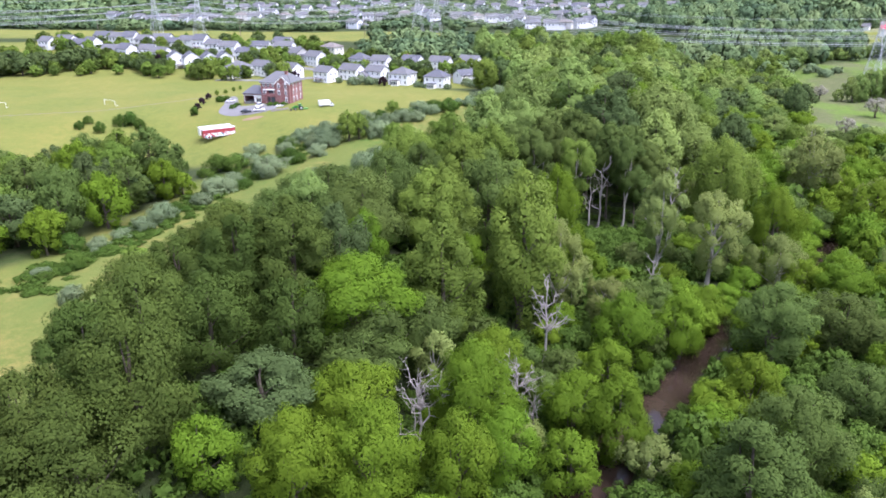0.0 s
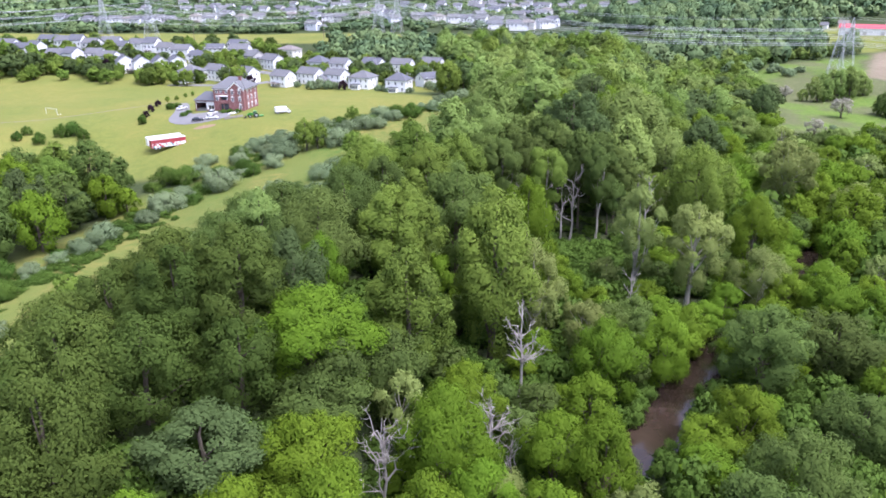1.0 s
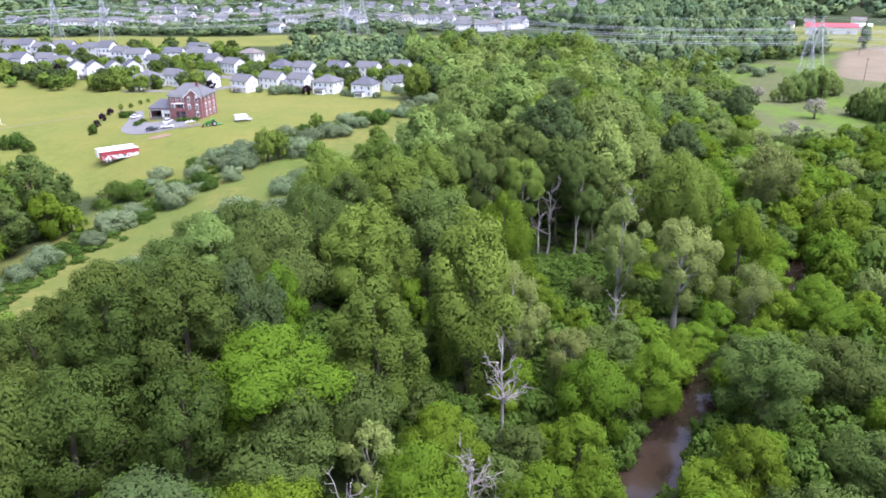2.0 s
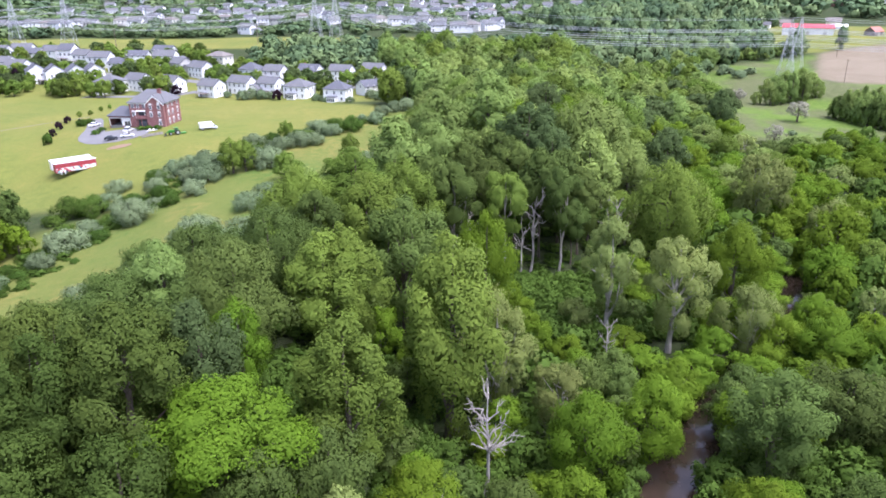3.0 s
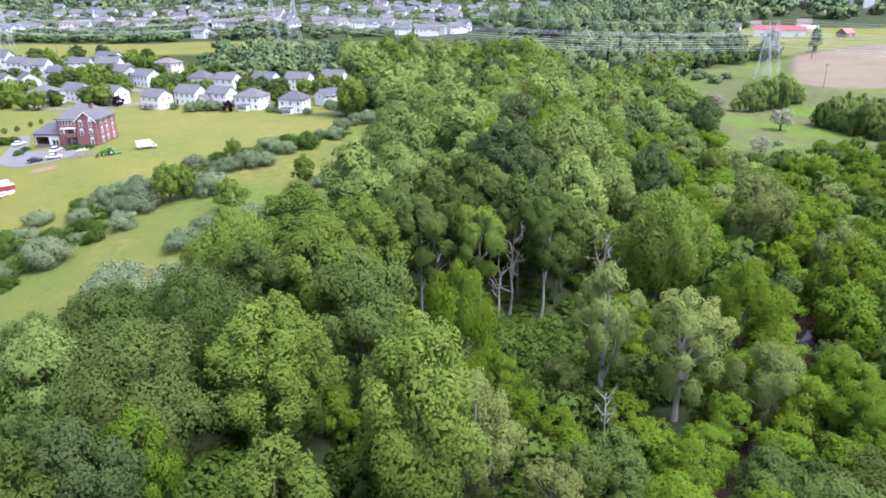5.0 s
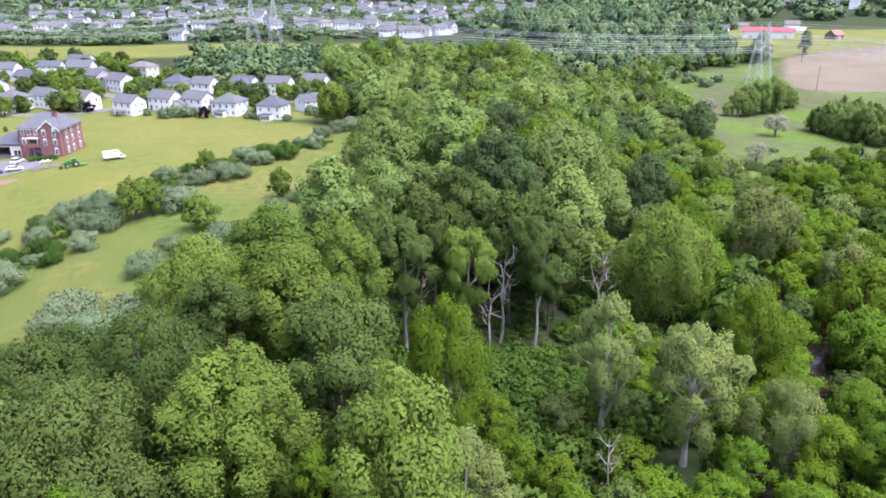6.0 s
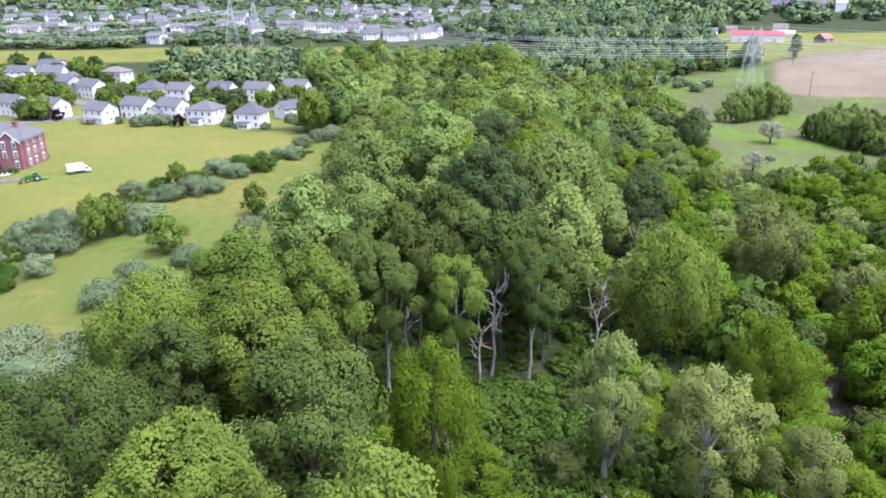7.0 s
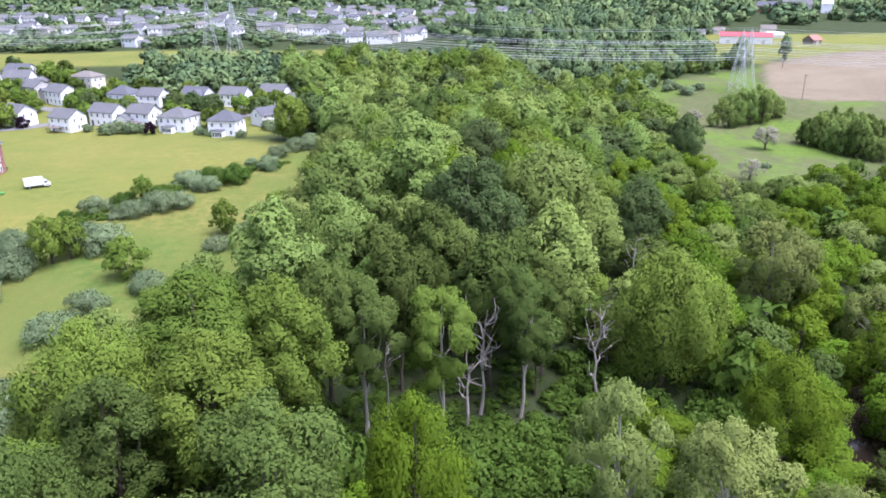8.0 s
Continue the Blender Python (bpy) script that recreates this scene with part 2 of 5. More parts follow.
# ---- plants: shapes shared by many trees ----
def raw_mesh(name, co, faces, mat, normals=None):
    me = bpy.data.meshes.new(name)
    if isinstance(faces, np.ndarray):
        k, n = faces.shape
        me.vertices.add(len(co))
        me.vertices.foreach_set("co", np.ascontiguousarray(co, np.float32).ravel())
        me.loops.add(k * n)
        me.loops.foreach_set("vertex_index", faces.astype(np.int32).ravel())
        me.polygons.add(k)
        me.polygons.foreach_set("loop_start", np.arange(0, k * n, n, dtype=np.int32))
        me.update(calc_edges=True)
    else:
        me.from_pydata(co, [], faces)
    if normals is not None:
        me.normals_split_custom_set_from_vertices(normals)
    me.materials.append(mat)
    return me


def unit(v):
    return v / np.maximum(np.linalg.norm(v, axis=-1, keepdims=True), 1e-6)


def sprays(rng, pos, nor, size):
    """One small ragged three-cornered leaf spray at each place, facing about along nor."""
    k = len(pos)
    nor = unit(nor)
    a = unit(np.cross(nor, rng.normal(size=(k, 3))))
    b = np.cross(nor, a)
    turn = rng.uniform(0, 2 * math.pi, (k, 1))
    pts = []
    for j in range(3):
        ang = turn + j * 2.094 + rng.uniform(-0.5, 0.5, (k, 1))
        rad = size * rng.uniform(0.6, 1.3, (k, 1))
        pts.append(pos + rad * (np.cos(ang) * a + np.sin(ang) * b) + nor * rng.uniform(-0.25, 0.25, (k, 1)) * size)
    co = np.stack(pts, 1).reshape(-1, 3)
    return co, np.arange(3 * k).reshape(-1, 3)


def lobed_crown(rng, R, base, top, count, leaves, size, belly=0.38, lobe=(0.28, 0.4), tall=1.15, open_=0.0, tip=0.6):
    """Leaf sprays in clumps on the boughs of a crown: count boughs inside an egg-shaped outline from base to top, of half-width R."""
    H = top - base
    u = (np.arange(count) + rng.uniform(0.2, 0.8, count)) / count
    h = np.clip(0.03 + 0.97 * u ** 0.82 + rng.normal(0, 0.06, count), 0.02, 1.0)
    upper = np.clip(1 - ((h - belly) / (1.0 - belly)) ** 2, 0, 1) ** (0.36 + 0.2 * tip)
    lower = 1 - 0.5 * ((belly - h) / belly) ** 2
    prof = np.where(h > belly, upper, lower)
    ang = np.arange(count) * 2.39996 + rng.uniform(-0.45, 0.45, count)
    br = R * rng.uniform(lobe[0] * 0.82, lobe[1] * 1.05, count) * (0.72 + 0.28 * prof)
    rad = np.maximum(R * prof * rng.uniform(0.66, 1.2, count) - br * 0.75, 0)
    z = base + H * h - br * tall * np.clip((h - 0.35) / 0.65, 0, 1) * 0.95
    c = np.stack([rad * np.cos(ang), rad * np.sin(ang), np.maximum(z, base + br * 0.5)], 1)
    keep = rng.random(count) >= open_
    keep[-2:] = True
    c, br = c[keep], br[keep]
    core = np.array([0, 0, base + 0.3 * H])
    out = unit((c - core) * np.array([1, 1, 0.75]) + np.array([0, 0, 0.25 * R]))
    # clumps over the outer side of each bough, and a plainer shell of leaves behind them
    m = 16
    which = np.repeat(np.arange(len(c)), m)
    d2 = unit(rng.normal(size=(len(which), 3)) + out[which] * 0.8)
    stretch = np.array([1.0, 1.0, tall])
    cc = c[which] + d2 * (br[which] * rng.uniform(0.6, 1.0, len(which)))[:, None] * stretch
    cr = br[which] * rng.uniform(0.28, 0.48, len(which))
    inner = int(leaves * 0.32)
    share = cr ** 2 / (cr ** 2).sum()
    at = rng.choice(len(cc), int((leaves - inner) * 1.7), p=share)
    d = unit(rng.normal(size=(len(at), 3)))
    face = unit(d2[at] * 0.7 + out[which[at]] * 0.4 + np.array([0, 0, 0.5]))
    ok = (d * face).sum(1) > -0.25
    at, d = at[ok][:leaves - inner], d[ok][:leaves - inner]
    shell = rng.uniform(0.88, 1.04, (len(d), 1)) + 0.2 * (rng.random((len(d), 1)) < 0.05)
    pos = cc[at] + d * cr[at][:, None] * shell * (1 + (stretch - 1) * 0.6)
    nor = unit(d * 0.8 + np.array([0, 0, 0.3]) + rng.normal(0, 0.2, d.shape))
    soft = unit(d * 0.4 + d2[at] * 0.5 + out[which[at]] * 0.5 + nor * 0.12)
    at = rng.choice(len(c), inner, p=br ** 2 / (br ** 2).sum())
    d = unit(rng.normal(size=(inner, 3)) + out[at] * 0.6)
    back = c[at] + d * (br[at] * rng.uniform(0.66, 0.84, inner))[:, None] * stretch
    big = np.concatenate([np.full((len(pos), 1), size * 1.12), np.full((inner, 1), size * 1.7)])
    co, f = sprays(rng, np.concatenate([pos, back]), np.concatenate([nor, d]), big)
    soft = np.concatenate([soft, unit(d * 0.6 + out[at] * 0.5)])
    return co, f, c, np.repeat(soft, 3, axis=0)


def tube(parts, pts, rads, sides=6):
    """Add a tapered, bent tube to parts, a list [verts, faces]."""
    verts, faces = parts
    pts = [Vector(p) for p in pts]
    first = len(verts)
    for i, (p, r) in enumerate(zip(pts, rads)):
        way = (pts[min(i + 1, len(pts) - 1)] - pts[max(i - 1, 0)]).normalized()
        a = way.orthogonal().normalized()
        b = way.cross(a)
        for j in range(sides):
            q = 2 * math.pi * j / sides
            verts.append(tuple(p + r * (math.cos(q) * a + math.sin(q) * b)))
    for i in range(len(pts) - 1):
        for j in range(sides):
            k, l = first + i * sides + j, first + i * sides + (j + 1) % sides
            faces.append((k, l, l + sides, k + sides))
    faces.append(tuple(first + (len(pts) - 1) * sides + j for j in range(sides)))


def bent(rng, a, b, n, wild):
    a, b = np.array(a, float), np.array(b, float)
    L = np.linalg.norm(b - a)
    return [tuple(a + (b - a) * u + (rng.normal(0, wild * L, 3) if 0 < u < 1 else 0)) for u in np.linspace(0, 1, n)]


def trunk_mesh(name, rng, H, r, ends, mat, split=0.35, sides=7):
    """A trunk with limbs that run out into the crown's boughs."""
    parts = ([], [])
    spine = bent(rng, (0, 0, -0.4), (rng.normal(0, 0.03 * H), rng.normal(0, 0.03 * H), H * 0.9), 7, 0.012)
    tube(parts, spine, [r * (1.25 if i == 0 else 1 - 0.14 * i) for i in range(7)], sides)
    for e in ends:
        u = rng.uniform(split, 0.75)
        at = np.array(spine[0]) + (np.array(spine[-1]) - np.array(spine[0])) * u
        at = np.array(spine[min(6, int(u * 6))])
        if e[2] < at[2]:
            at = np.array(spine[max(1, int(split * 6))])
        q = r * 0.42
        tube(parts, bent(rng, at, e, 4, 0.05), [q, q * 0.7, q * 0.45, q * 0.2], 5)
    return raw_mesh(name, *parts, mat)


KINDS = {
    # half-width, height, crown base, boughs, belly, bough size, tall, gaps, tip, leaf material, bark
    "tulip": (6.0, 24.0, 0.10, 40, 0.45, (0.26, 0.38), 1.45, 0.0, 0.6, M_TULIP, M_BARK),
    "oak": (6.0, 22.0, 0.10, 34, 0.50, (0.28, 0.40), 1.15, 0.0, 0.2, M_OAK, M_BARK),
    "lime": (5.5, 12.0, 0.06, 24, 0.45, (0.28, 0.44), 0.9, 0.04, 0.1, M_LIME, M_BARK),
    "dark": (6.0, 16.0, 0.08, 36, 0.48, (0.24, 0.36), 1.0, 0.0, 0.1, M_DARK, M_BARK),
    "syc": (6.0, 22.0, 0.24, 30, 0.55, (0.24, 0.36), 1.15, 0.15, 0.2, M_SYC, M_PALEBARK),
    "clear": (5.0, 24.0, 0.42, 22, 0.55, (0.28, 0.42), 1.1, 0.1, 0.3, M_OAK, M_PALEBARK),
    "shade": (6.0, 22.0, 0.46, 24, 0.5, (0.28, 0.40), 1.1, 0.0, 0.2, M_OAK, M_BARK),
    "gold": (5.0, 24.0, 0.42, 22, 0.55, (0.28, 0.42), 1.0, 0.1, 0.3, M_TULIP, M_PALEBARK),
    "brush": (4.0, 6.0, 0.02, 14, 0.34, (0.34, 0.5), 0.9, 0.0, 0.1, M_LIME, M_BARK),
    "olive": (3.0, 4.2, 0.0, 24, 0.36, (0.36, 0.5), 0.85, 0.0, 0.1, M_OLIVE, M_BARK),
    "shrub": (3.0, 4.2, 0.0, 22, 0.36, (0.36, 0.5), 0.9, 0.0, 0.1, M_BRUSH, M_BARK),
    "round": (4.0, 9.0, 0.12, 22, 0.48, (0.28, 0.42), 1.0, 0.0, 0.2, M_TULIP, M_BARK),
    "young": (4.2, 13.0, 0.0, 28, 0.35, (0.26, 0.38), 1.35, 0.0, 0.6, M_HAZE_PALE, M_BARK),
    "maple": (6.0, 20.0, 0.08, 34, 0.50, (0.26, 0.38), 1.1, 0.0, 0.2, M_MAPLE, M_BARK),
    # poplar: no separate species, a wood tree with haze lightened into its leaf colour
    "poplar": (6.0, 22.0, 0.10, 38, 0.45, (0.26, 0.38), 1.3, 0.0, 0.4, M_HAZE_PALE, M_BARK),
    "plum": (2.5, 5.0, 0.1, 14, 0.45, (0.3, 0.44), 1.0, 0.0, 0.3, M_PLUM, M_BARK),
    "bare": (5.0, 12.0, 0.25, 20, 0.5, (0.26, 0.38), 1.0, 0.1, 0.3, M_BARE, M_BARK),
}
DETAIL = {0: (24000, 0.168), 1: (9500, 0.275), 2: (2600, 0.56)}
SIZES = (1.0, 0.62, 0.36, 0.18)
STOCK = {}


def stock(kind, level, variant, share, broad=False):
    """The crown and trunk meshes of one kind and size of tree, made once and shared."""
    key = (kind, level, variant, share, broad)
    if key in STOCK:
        return STOCK[key]
    R, H, base, boughs, belly, lobe, tall, open_, tip, leafm, barkm = KINDS[kind]
    if broad:
        H, tall = R * 2.3, 1 + (tall - 1) * 0.6
    rng = np.random.default_rng(sum(map(ord, kind)) * 100 + variant)
    leaves, size = DETAIL[level]
    leaves = int(leaves * SIZES[share])
    size = size * (R * 2 * H / 264.0) ** 0.5 / SIZES[share] ** 0.5 * 0.96
    if kind in ("syc", "bare"):
        leaves = int(leaves * (0.7 if kind == "syc" else 0.35))
    co, f, c, nor = lobed_crown(rng, R, H * base, H, boughs, leaves, size, belly, lobe, tall, open_, tip)
    crown = raw_mesh(kind + "_crown", co, f, leafm, nor)
    order = np.argsort(-c[:, 2])
    pick = c[order[rng.permutation(len(order))[: (12 if kind in ("syc", "bare") else 6)]]]
    r = 0.12 * H ** 0.5 * (0.8 if H < 7 else 1.0)
    r *= 0.6 if kind in ("clear", "gold", "shade") else 1.0
    trunk = trunk_mesh(kind + "_trunk", rng, H, r, pick if level < 2 and share < 3 else [], barkm, base * 0.8 + 0.1, 7 if level == 0 else 5)
    STOCK[key] = (crown, trunk, R, H)
    return STOCK[key]


WORDS = {
    "tulip": ("tree", "tall tulip tree with a pointed light green crown in the wood"),
    "oak": ("tree", "broad oak with a dense mid-green leafy crown in the wood"),
    "lime": ("tree", "low box elder with a bright yellow-green crown near the creek"),
    "dark": ("tree", "rounded tree with dense dusky blue-green leaves in the wood"),
    "syc": ("tree", "pale sycamore with white limbs showing through thin grey-green leaves"),
    "clear": ("tree", "tall tree with a long bare pale trunk and high green crown"),
    "shade": ("tree", "tall oak with a clear trunk over the shaded woodland floor"),
    "gold": ("tree", "tall tree with a yellow-green crown on a bare pale trunk"),
    "brush": ("undergrowth", "bright green leafy undergrowth on the wooded valley floor"),
    "olive": ("shrub", "silvery grey-green olive shrub in the tall grass"),
    "shrub": ("shrub", "leafy green shrub in the rough hedgerow"),
    "round": ("tree", "rounded green garden tree on the lawn"),
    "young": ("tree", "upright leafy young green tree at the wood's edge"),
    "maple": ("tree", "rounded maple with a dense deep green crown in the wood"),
    "poplar": ("tree", "tall woodland tree, its green crown paled to stand in for haze"),
    "plum": ("tree", "small dark purple-leaved ornamental tree on the lawn"),
    "bare": ("tree", "greyish nearly leafless tree with fine twigs in the meadow"),
}
ROOT = {"brush": "undergrowth", "olive": "olive_shrub", "shrub": "shrub", "plum": "ornamental_tree", "maple": "maple_tree", "poplar": "poplar_tree", "young": "young_tree", "round": "garden_tree", "bare": "bare_tree", "syc": "sycamore_tree", "oak": "oak_tree", "tulip": "tulip_tree",
        "lime": "box_elder_tree", "dark": "dusky_tree", "clear": "tall_tree", "shade": "tall_oak_tree", "gold": "tall_tree"}
plant_rng = np.random.default_rng(5)
STANDING = []        # x, y, half-width, top of all that has been planted


THICKET = []         # undergrowth, joined into one mesh below


def plant(kind, x, y, width, tall=None, top=None, level=None, group="", turn=None, label=""):
    base = ground_z(x, y)
    if tall is None:
        tall = max(3.0, top - base)
    if level is None:
        level = 0 if y < 205 and x < 100 else 1 if y < 330 else 2
        if y < 220 and abs(x - 0.11 * y) > 0.8 * y + 10:
            level = 1
    if kind == "brush":
        THICKET.append((x, y, base, width, tall, 0 if y < 135 and x > -20 else 1))
        STANDING.append((x, y, width / 2, base + tall))
        return None
    ideal = width * tall / 264.0
    share = min(range(4), key=lambda i: abs(math.log(SIZES[i] / ideal)))
    crown, trunk, R, H = stock(kind, level, int(plant_rng.integers(3)), share, tall / width < 1.45 and KINDS[kind][1] / KINDS[kind][0] > 3.0)
    ob = new(ROOT[kind])
    cat, text = WORDS[kind]
    tagged(ob, label or text, cat, group)
    for nm, me in (("trunk", trunk), ("crown", crown)):
        new(nm, me).parent = ob
    turn = plant_rng.uniform(0, 360) if turn is None else turn
    s = width / (2 * R)
    ob.matrix_basis = pose(x, y, base - 0.15, 0, 0, turn) @ Matrix.Diagonal((s, s, tall / H, 1))
    STANDING.append((x, y, width / 2, base + tall))
    return ob


DEEP = [(23, 190), (40, 188), (62, 190), (66, 206), (62, 228), (24, 226), (17, 206)]     # the shaded stand with bare trunks

# trees that stand out, as (x, y, top, width)
TULIPS = [(16, 137, 36.5, 16), (0, 123, 30.5, 14), (0, 148, 34.5, 11), (2, 188, 38, 13), (13, 191, 35, 12), (49, 210, 31, 11), (65.5, 222, 32.5, 16), (13, 208, 40.5, 12), (24, 229, 35, 13),
          (73, 248, 37.5, 23), (28, 251, 39.5, 19), (43.5, 256, 44.5, 19), (80, 204, 28, 19), (-3, 146, 34.5, 11), (5, 174, 36.5, 13), (-9, 178, 37, 12), (40, 238, 31, 7)]
OAKS = [(-40, 82, 31.5, 15), (-43, 70, 27, 13), (-26, 117, 37, 15), (-36, 101, 30, 15), (-44, 97, 32.5, 13), (-13, 103, 19, 12), (-3, 113, 20.5, 10), (-10, 107, 22, 9), (-35, 116, 34, 11), (-38, 123, 34, 12),
        (-16, 140, 36, 13), (-22, 136, 31.5, 10), (-12, 157, 35.5, 14), (11, 162, 34.5, 16), (60, 118, 20.5, 11), (77, 126, 14.5, 13), (49, 85, 19, 11), (39, 75, 20.5, 11), (68, 102, 13, 10), (-18, 150, 31, 11)]
EDGE = [(45, 222, 30, 12), (33, 211, 31, 10), (57, 221, 28, 11), (43, 233, 31, 12), (14, 222, 36, 12), (20, 203, 32, 10), (60, 212, 25, 10), (-41, 132, 31, 11), (-34, 139, 32, 11), (-31, 153, 31.5, 11), (-26, 160, 31.5, 11), (-50, 73, 29, 13),
        (-50, 91, 29.5, 12), (-50, 108, 30, 12), (-46, 117, 30, 10), (-24, 169, 29, 10), (-44, 124, 30, 10), (-56, 100, 25, 9)]
LIMES = [(-30, 77, 20.5, 9), (-15, 113, 28, 19), (-13, 90, 20.5, 14), (-19, 77, 21.5, 12), (-9, 79, 21, 13), (4.5, 95, 21.5, 13), (9, 113, 14.5, 11), (33, 121, 17.5, 12), (47, 129, 14, 11), (27, 96, 15, 10), (45, 103, 9.5, 10),
         (21, 100, 13.5, 11), (9, 89, 14, 10), (19, 89, 9.5, 9), (29, 111, 12.5, 10), (51, 104, 14, 10), (2, 80, 19, 10), (-15, 132, 30, 9)]
LIMES_EAST = [(27, 167, 29.5, 13), (84.5, 177, 21, 14), (118, 190, 19, 16), (110, 181, 13, 13), (88, 147, 13, 12), (121, 283, 16, 14), (98, 186, 11, 10), (132, 230, 16, 13), (140, 215, 14, 12), (96, 215, 17, 12)]
DUSKY = [(-26, 90, 21.5, 15), (54, 246, 36.5, 19), (58, 234, 31, 13), (130, 337, 22, 18), (176, 362, 20, 13), (104, 262, 24, 15)]
SYCAMORES = [(53, 168, 26.5, 12), (62.5, 159, 25.5, 13), (77, 156, 15.5, 13), (116, 224, 24, 18), (127, 206, 15, 13), (24, 142, 24, 11), (33, 133, 15.5, 9), (-1, 106, 17, 8)]
for kind, rows in (("tulip", TULIPS), ("oak", OAKS), ("oak", EDGE), ("lime", LIMES), ("lime", LIMES_EAST), ("dark", DUSKY), ("syc", SYCAMORES)):
    for x, y, top, width in rows:
        if kind in ("oak", "tulip") and width < 14:
            width *= 1.2
        if kind in ("oak", "tulip") and inside(x, y, DEEP):
            plant("shade", x, y, width, top=top)
            continue
        # tulip trees past y 206 take the leaf colour lightened for haze
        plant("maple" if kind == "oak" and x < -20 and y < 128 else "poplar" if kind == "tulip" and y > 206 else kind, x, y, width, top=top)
for kind, x, y, top, width in (("clear", 51.5, 200, 29.5, 10), ("gold", 36, 193, 31, 10), ("clear", 25, 196, 32, 12)):
    plant(kind, x, y, width, top=top, level=0)


# the wood across the strip of grass
STAND = [(-93, 226, 27, 12), (-86, 222, 24, 11), (-84, 213, 20, 10), (-99, 215, 25, 12), (-90, 203, 23, 11), (-91, 188, 22.5, 12), (-100, 200, 25, 13), (-98, 178, 22, 12), (-104, 190, 24, 13), (-108, 212, 26, 13),
         (-103, 228, 26, 12), (-113, 226, 25, 12), (-97, 167, 19.5, 10), (-107, 172, 21, 12), (-118, 200, 24, 13), (-87, 231, 19, 8), (-80, 216, 15, 7)]
for i, (x, y, top, width) in enumerate(STAND):
    plant(("oak", "oak", "lime", "tulip", "oak", "lime", "dark")[i % 7], x, y, width, top=top, level=1)


def dead_tree(x, y, tall, spread, seed, forks=7, lean=0.0, twigs=3, mat=M_DEAD, top=None):
    """A leafless grey tree: trunk and branches, each branch a part with its twigs."""
    rng = np.random.default_rng(seed)
    base = ground_z(x, y)
    ob = tagged(new("dead_tree"), "bleached grey dead tree with bare forked branches", "dead tree")
    ob.matrix_basis = pose(x, y, base - 0.2)
    parts = ([], [])
    r = 0.042 * tall ** 0.7
    spine = bent(rng, (0, 0, 0), (lean * tall, rng.normal(0, 0.05) * tall, tall), 8, 0.012)
    tube(parts, spine, [r * (1.2 if i == 0 else 1 - 0.125 * i) for i in range(8)], 7)
    new("trunk", raw_mesh("trunk", *parts, mat)).parent = ob
    for k in range(forks):
        parts = ([], [])
        u = rng.uniform(0.35, 0.95)
        at = np.array(spine[int(u * 7)])
        a = k * 2.4 + rng.uniform(-0.4, 0.4)
        reach = spread * rng.uniform(0.55, 1.0) * (1.15 - 0.5 * u)
        end = at + np.array([math.cos(a) * reach, math.sin(a) * reach, reach * rng.uniform(0.7, 1.7)])
        end[2] = min(end[2], tall * 1.08)
        limb = bent(rng, at, end, 5, 0.07)
        q = r * 0.5
        tube(parts, limb, [q, q * 0.8, q * 0.6, q * 0.4, q * 0.16], 5)
        for _ in range(twigs):
            s = np.array(limb[int(rng.integers(1, 5))])
            e = s + unit(rng.normal(size=3) + np.array([math.cos(a), math.sin(a), 0.9])) * reach * rng.uniform(0.3, 0.6)
            tube(parts, bent(rng, s, e, 4, 0.09), [q * 0.4, q * 0.3, q * 0.2, q * 0.08], 4)
        new("branch", raw_mesh("branch", *parts, mat)).parent = ob
    STANDING.append((x, y, spread * 0.7, base + tall))
    return ob


dead_tree(19.3, 119.5, 20.0, 4.0, 3, 18, -0.02, 6)
dead_tree(-3.4, 93.4, 17.0, 5.0, 7, 16, 0.0, 7)
dead_tree(12.2, 103.5, 13.5, 4.6, 11, 16, -0.02, 8)
dead_tree(14.6, 101.5, 9.0, 3.0, 12, 9, 0.05, 6)
dead_tree(48.0, 154.0, 10.0, 3.4, 13, 9, 0.0, 4)
dead_tree(66.0, 201.5, 18.5, 4.5, 17, 9)
dead_tree(45.0, 202.0, 20.0, 7.5, 19, 11, 0.04, 4)
dead_tree(41.0, 196.0, 17.0, 3.0, 23, 5)
dead_tree(29.0, 201.0, 16.0, 3.0, 29, 6)
dead_tree(74.0, 236.0, 18.0, 4.0, 31, 7)
dead_tree(94.0, 243.0, 13.0, 4.0, 37, 7)


# ---- the rest of the wood, filled in by chance between the trees above ----
LEFTWOOD = [(-84, 236), (-83, 217), (-89, 197), (-99, 167), (-122, 140), (-230, 120), (-230, 228), (-140, 242), (-100, 242)]


def wooded(x, y):
    """Where trees grow (arrays of places in, true or false out)."""
    out = np.ones(x.shape, bool)
    for p in OPEN:
        out &= ~inside(x, y, p)
    out &= ~((x < -80) & (y < 300)) & ~((x < -48) & (y > 180) & (y < 300))
    out |= inside(x, y, LEFTWOOD)
    return out & ~((np.abs(creek_off(x, y)) < 3.6) & (y < 200))


fill = np.random.default_rng(21)


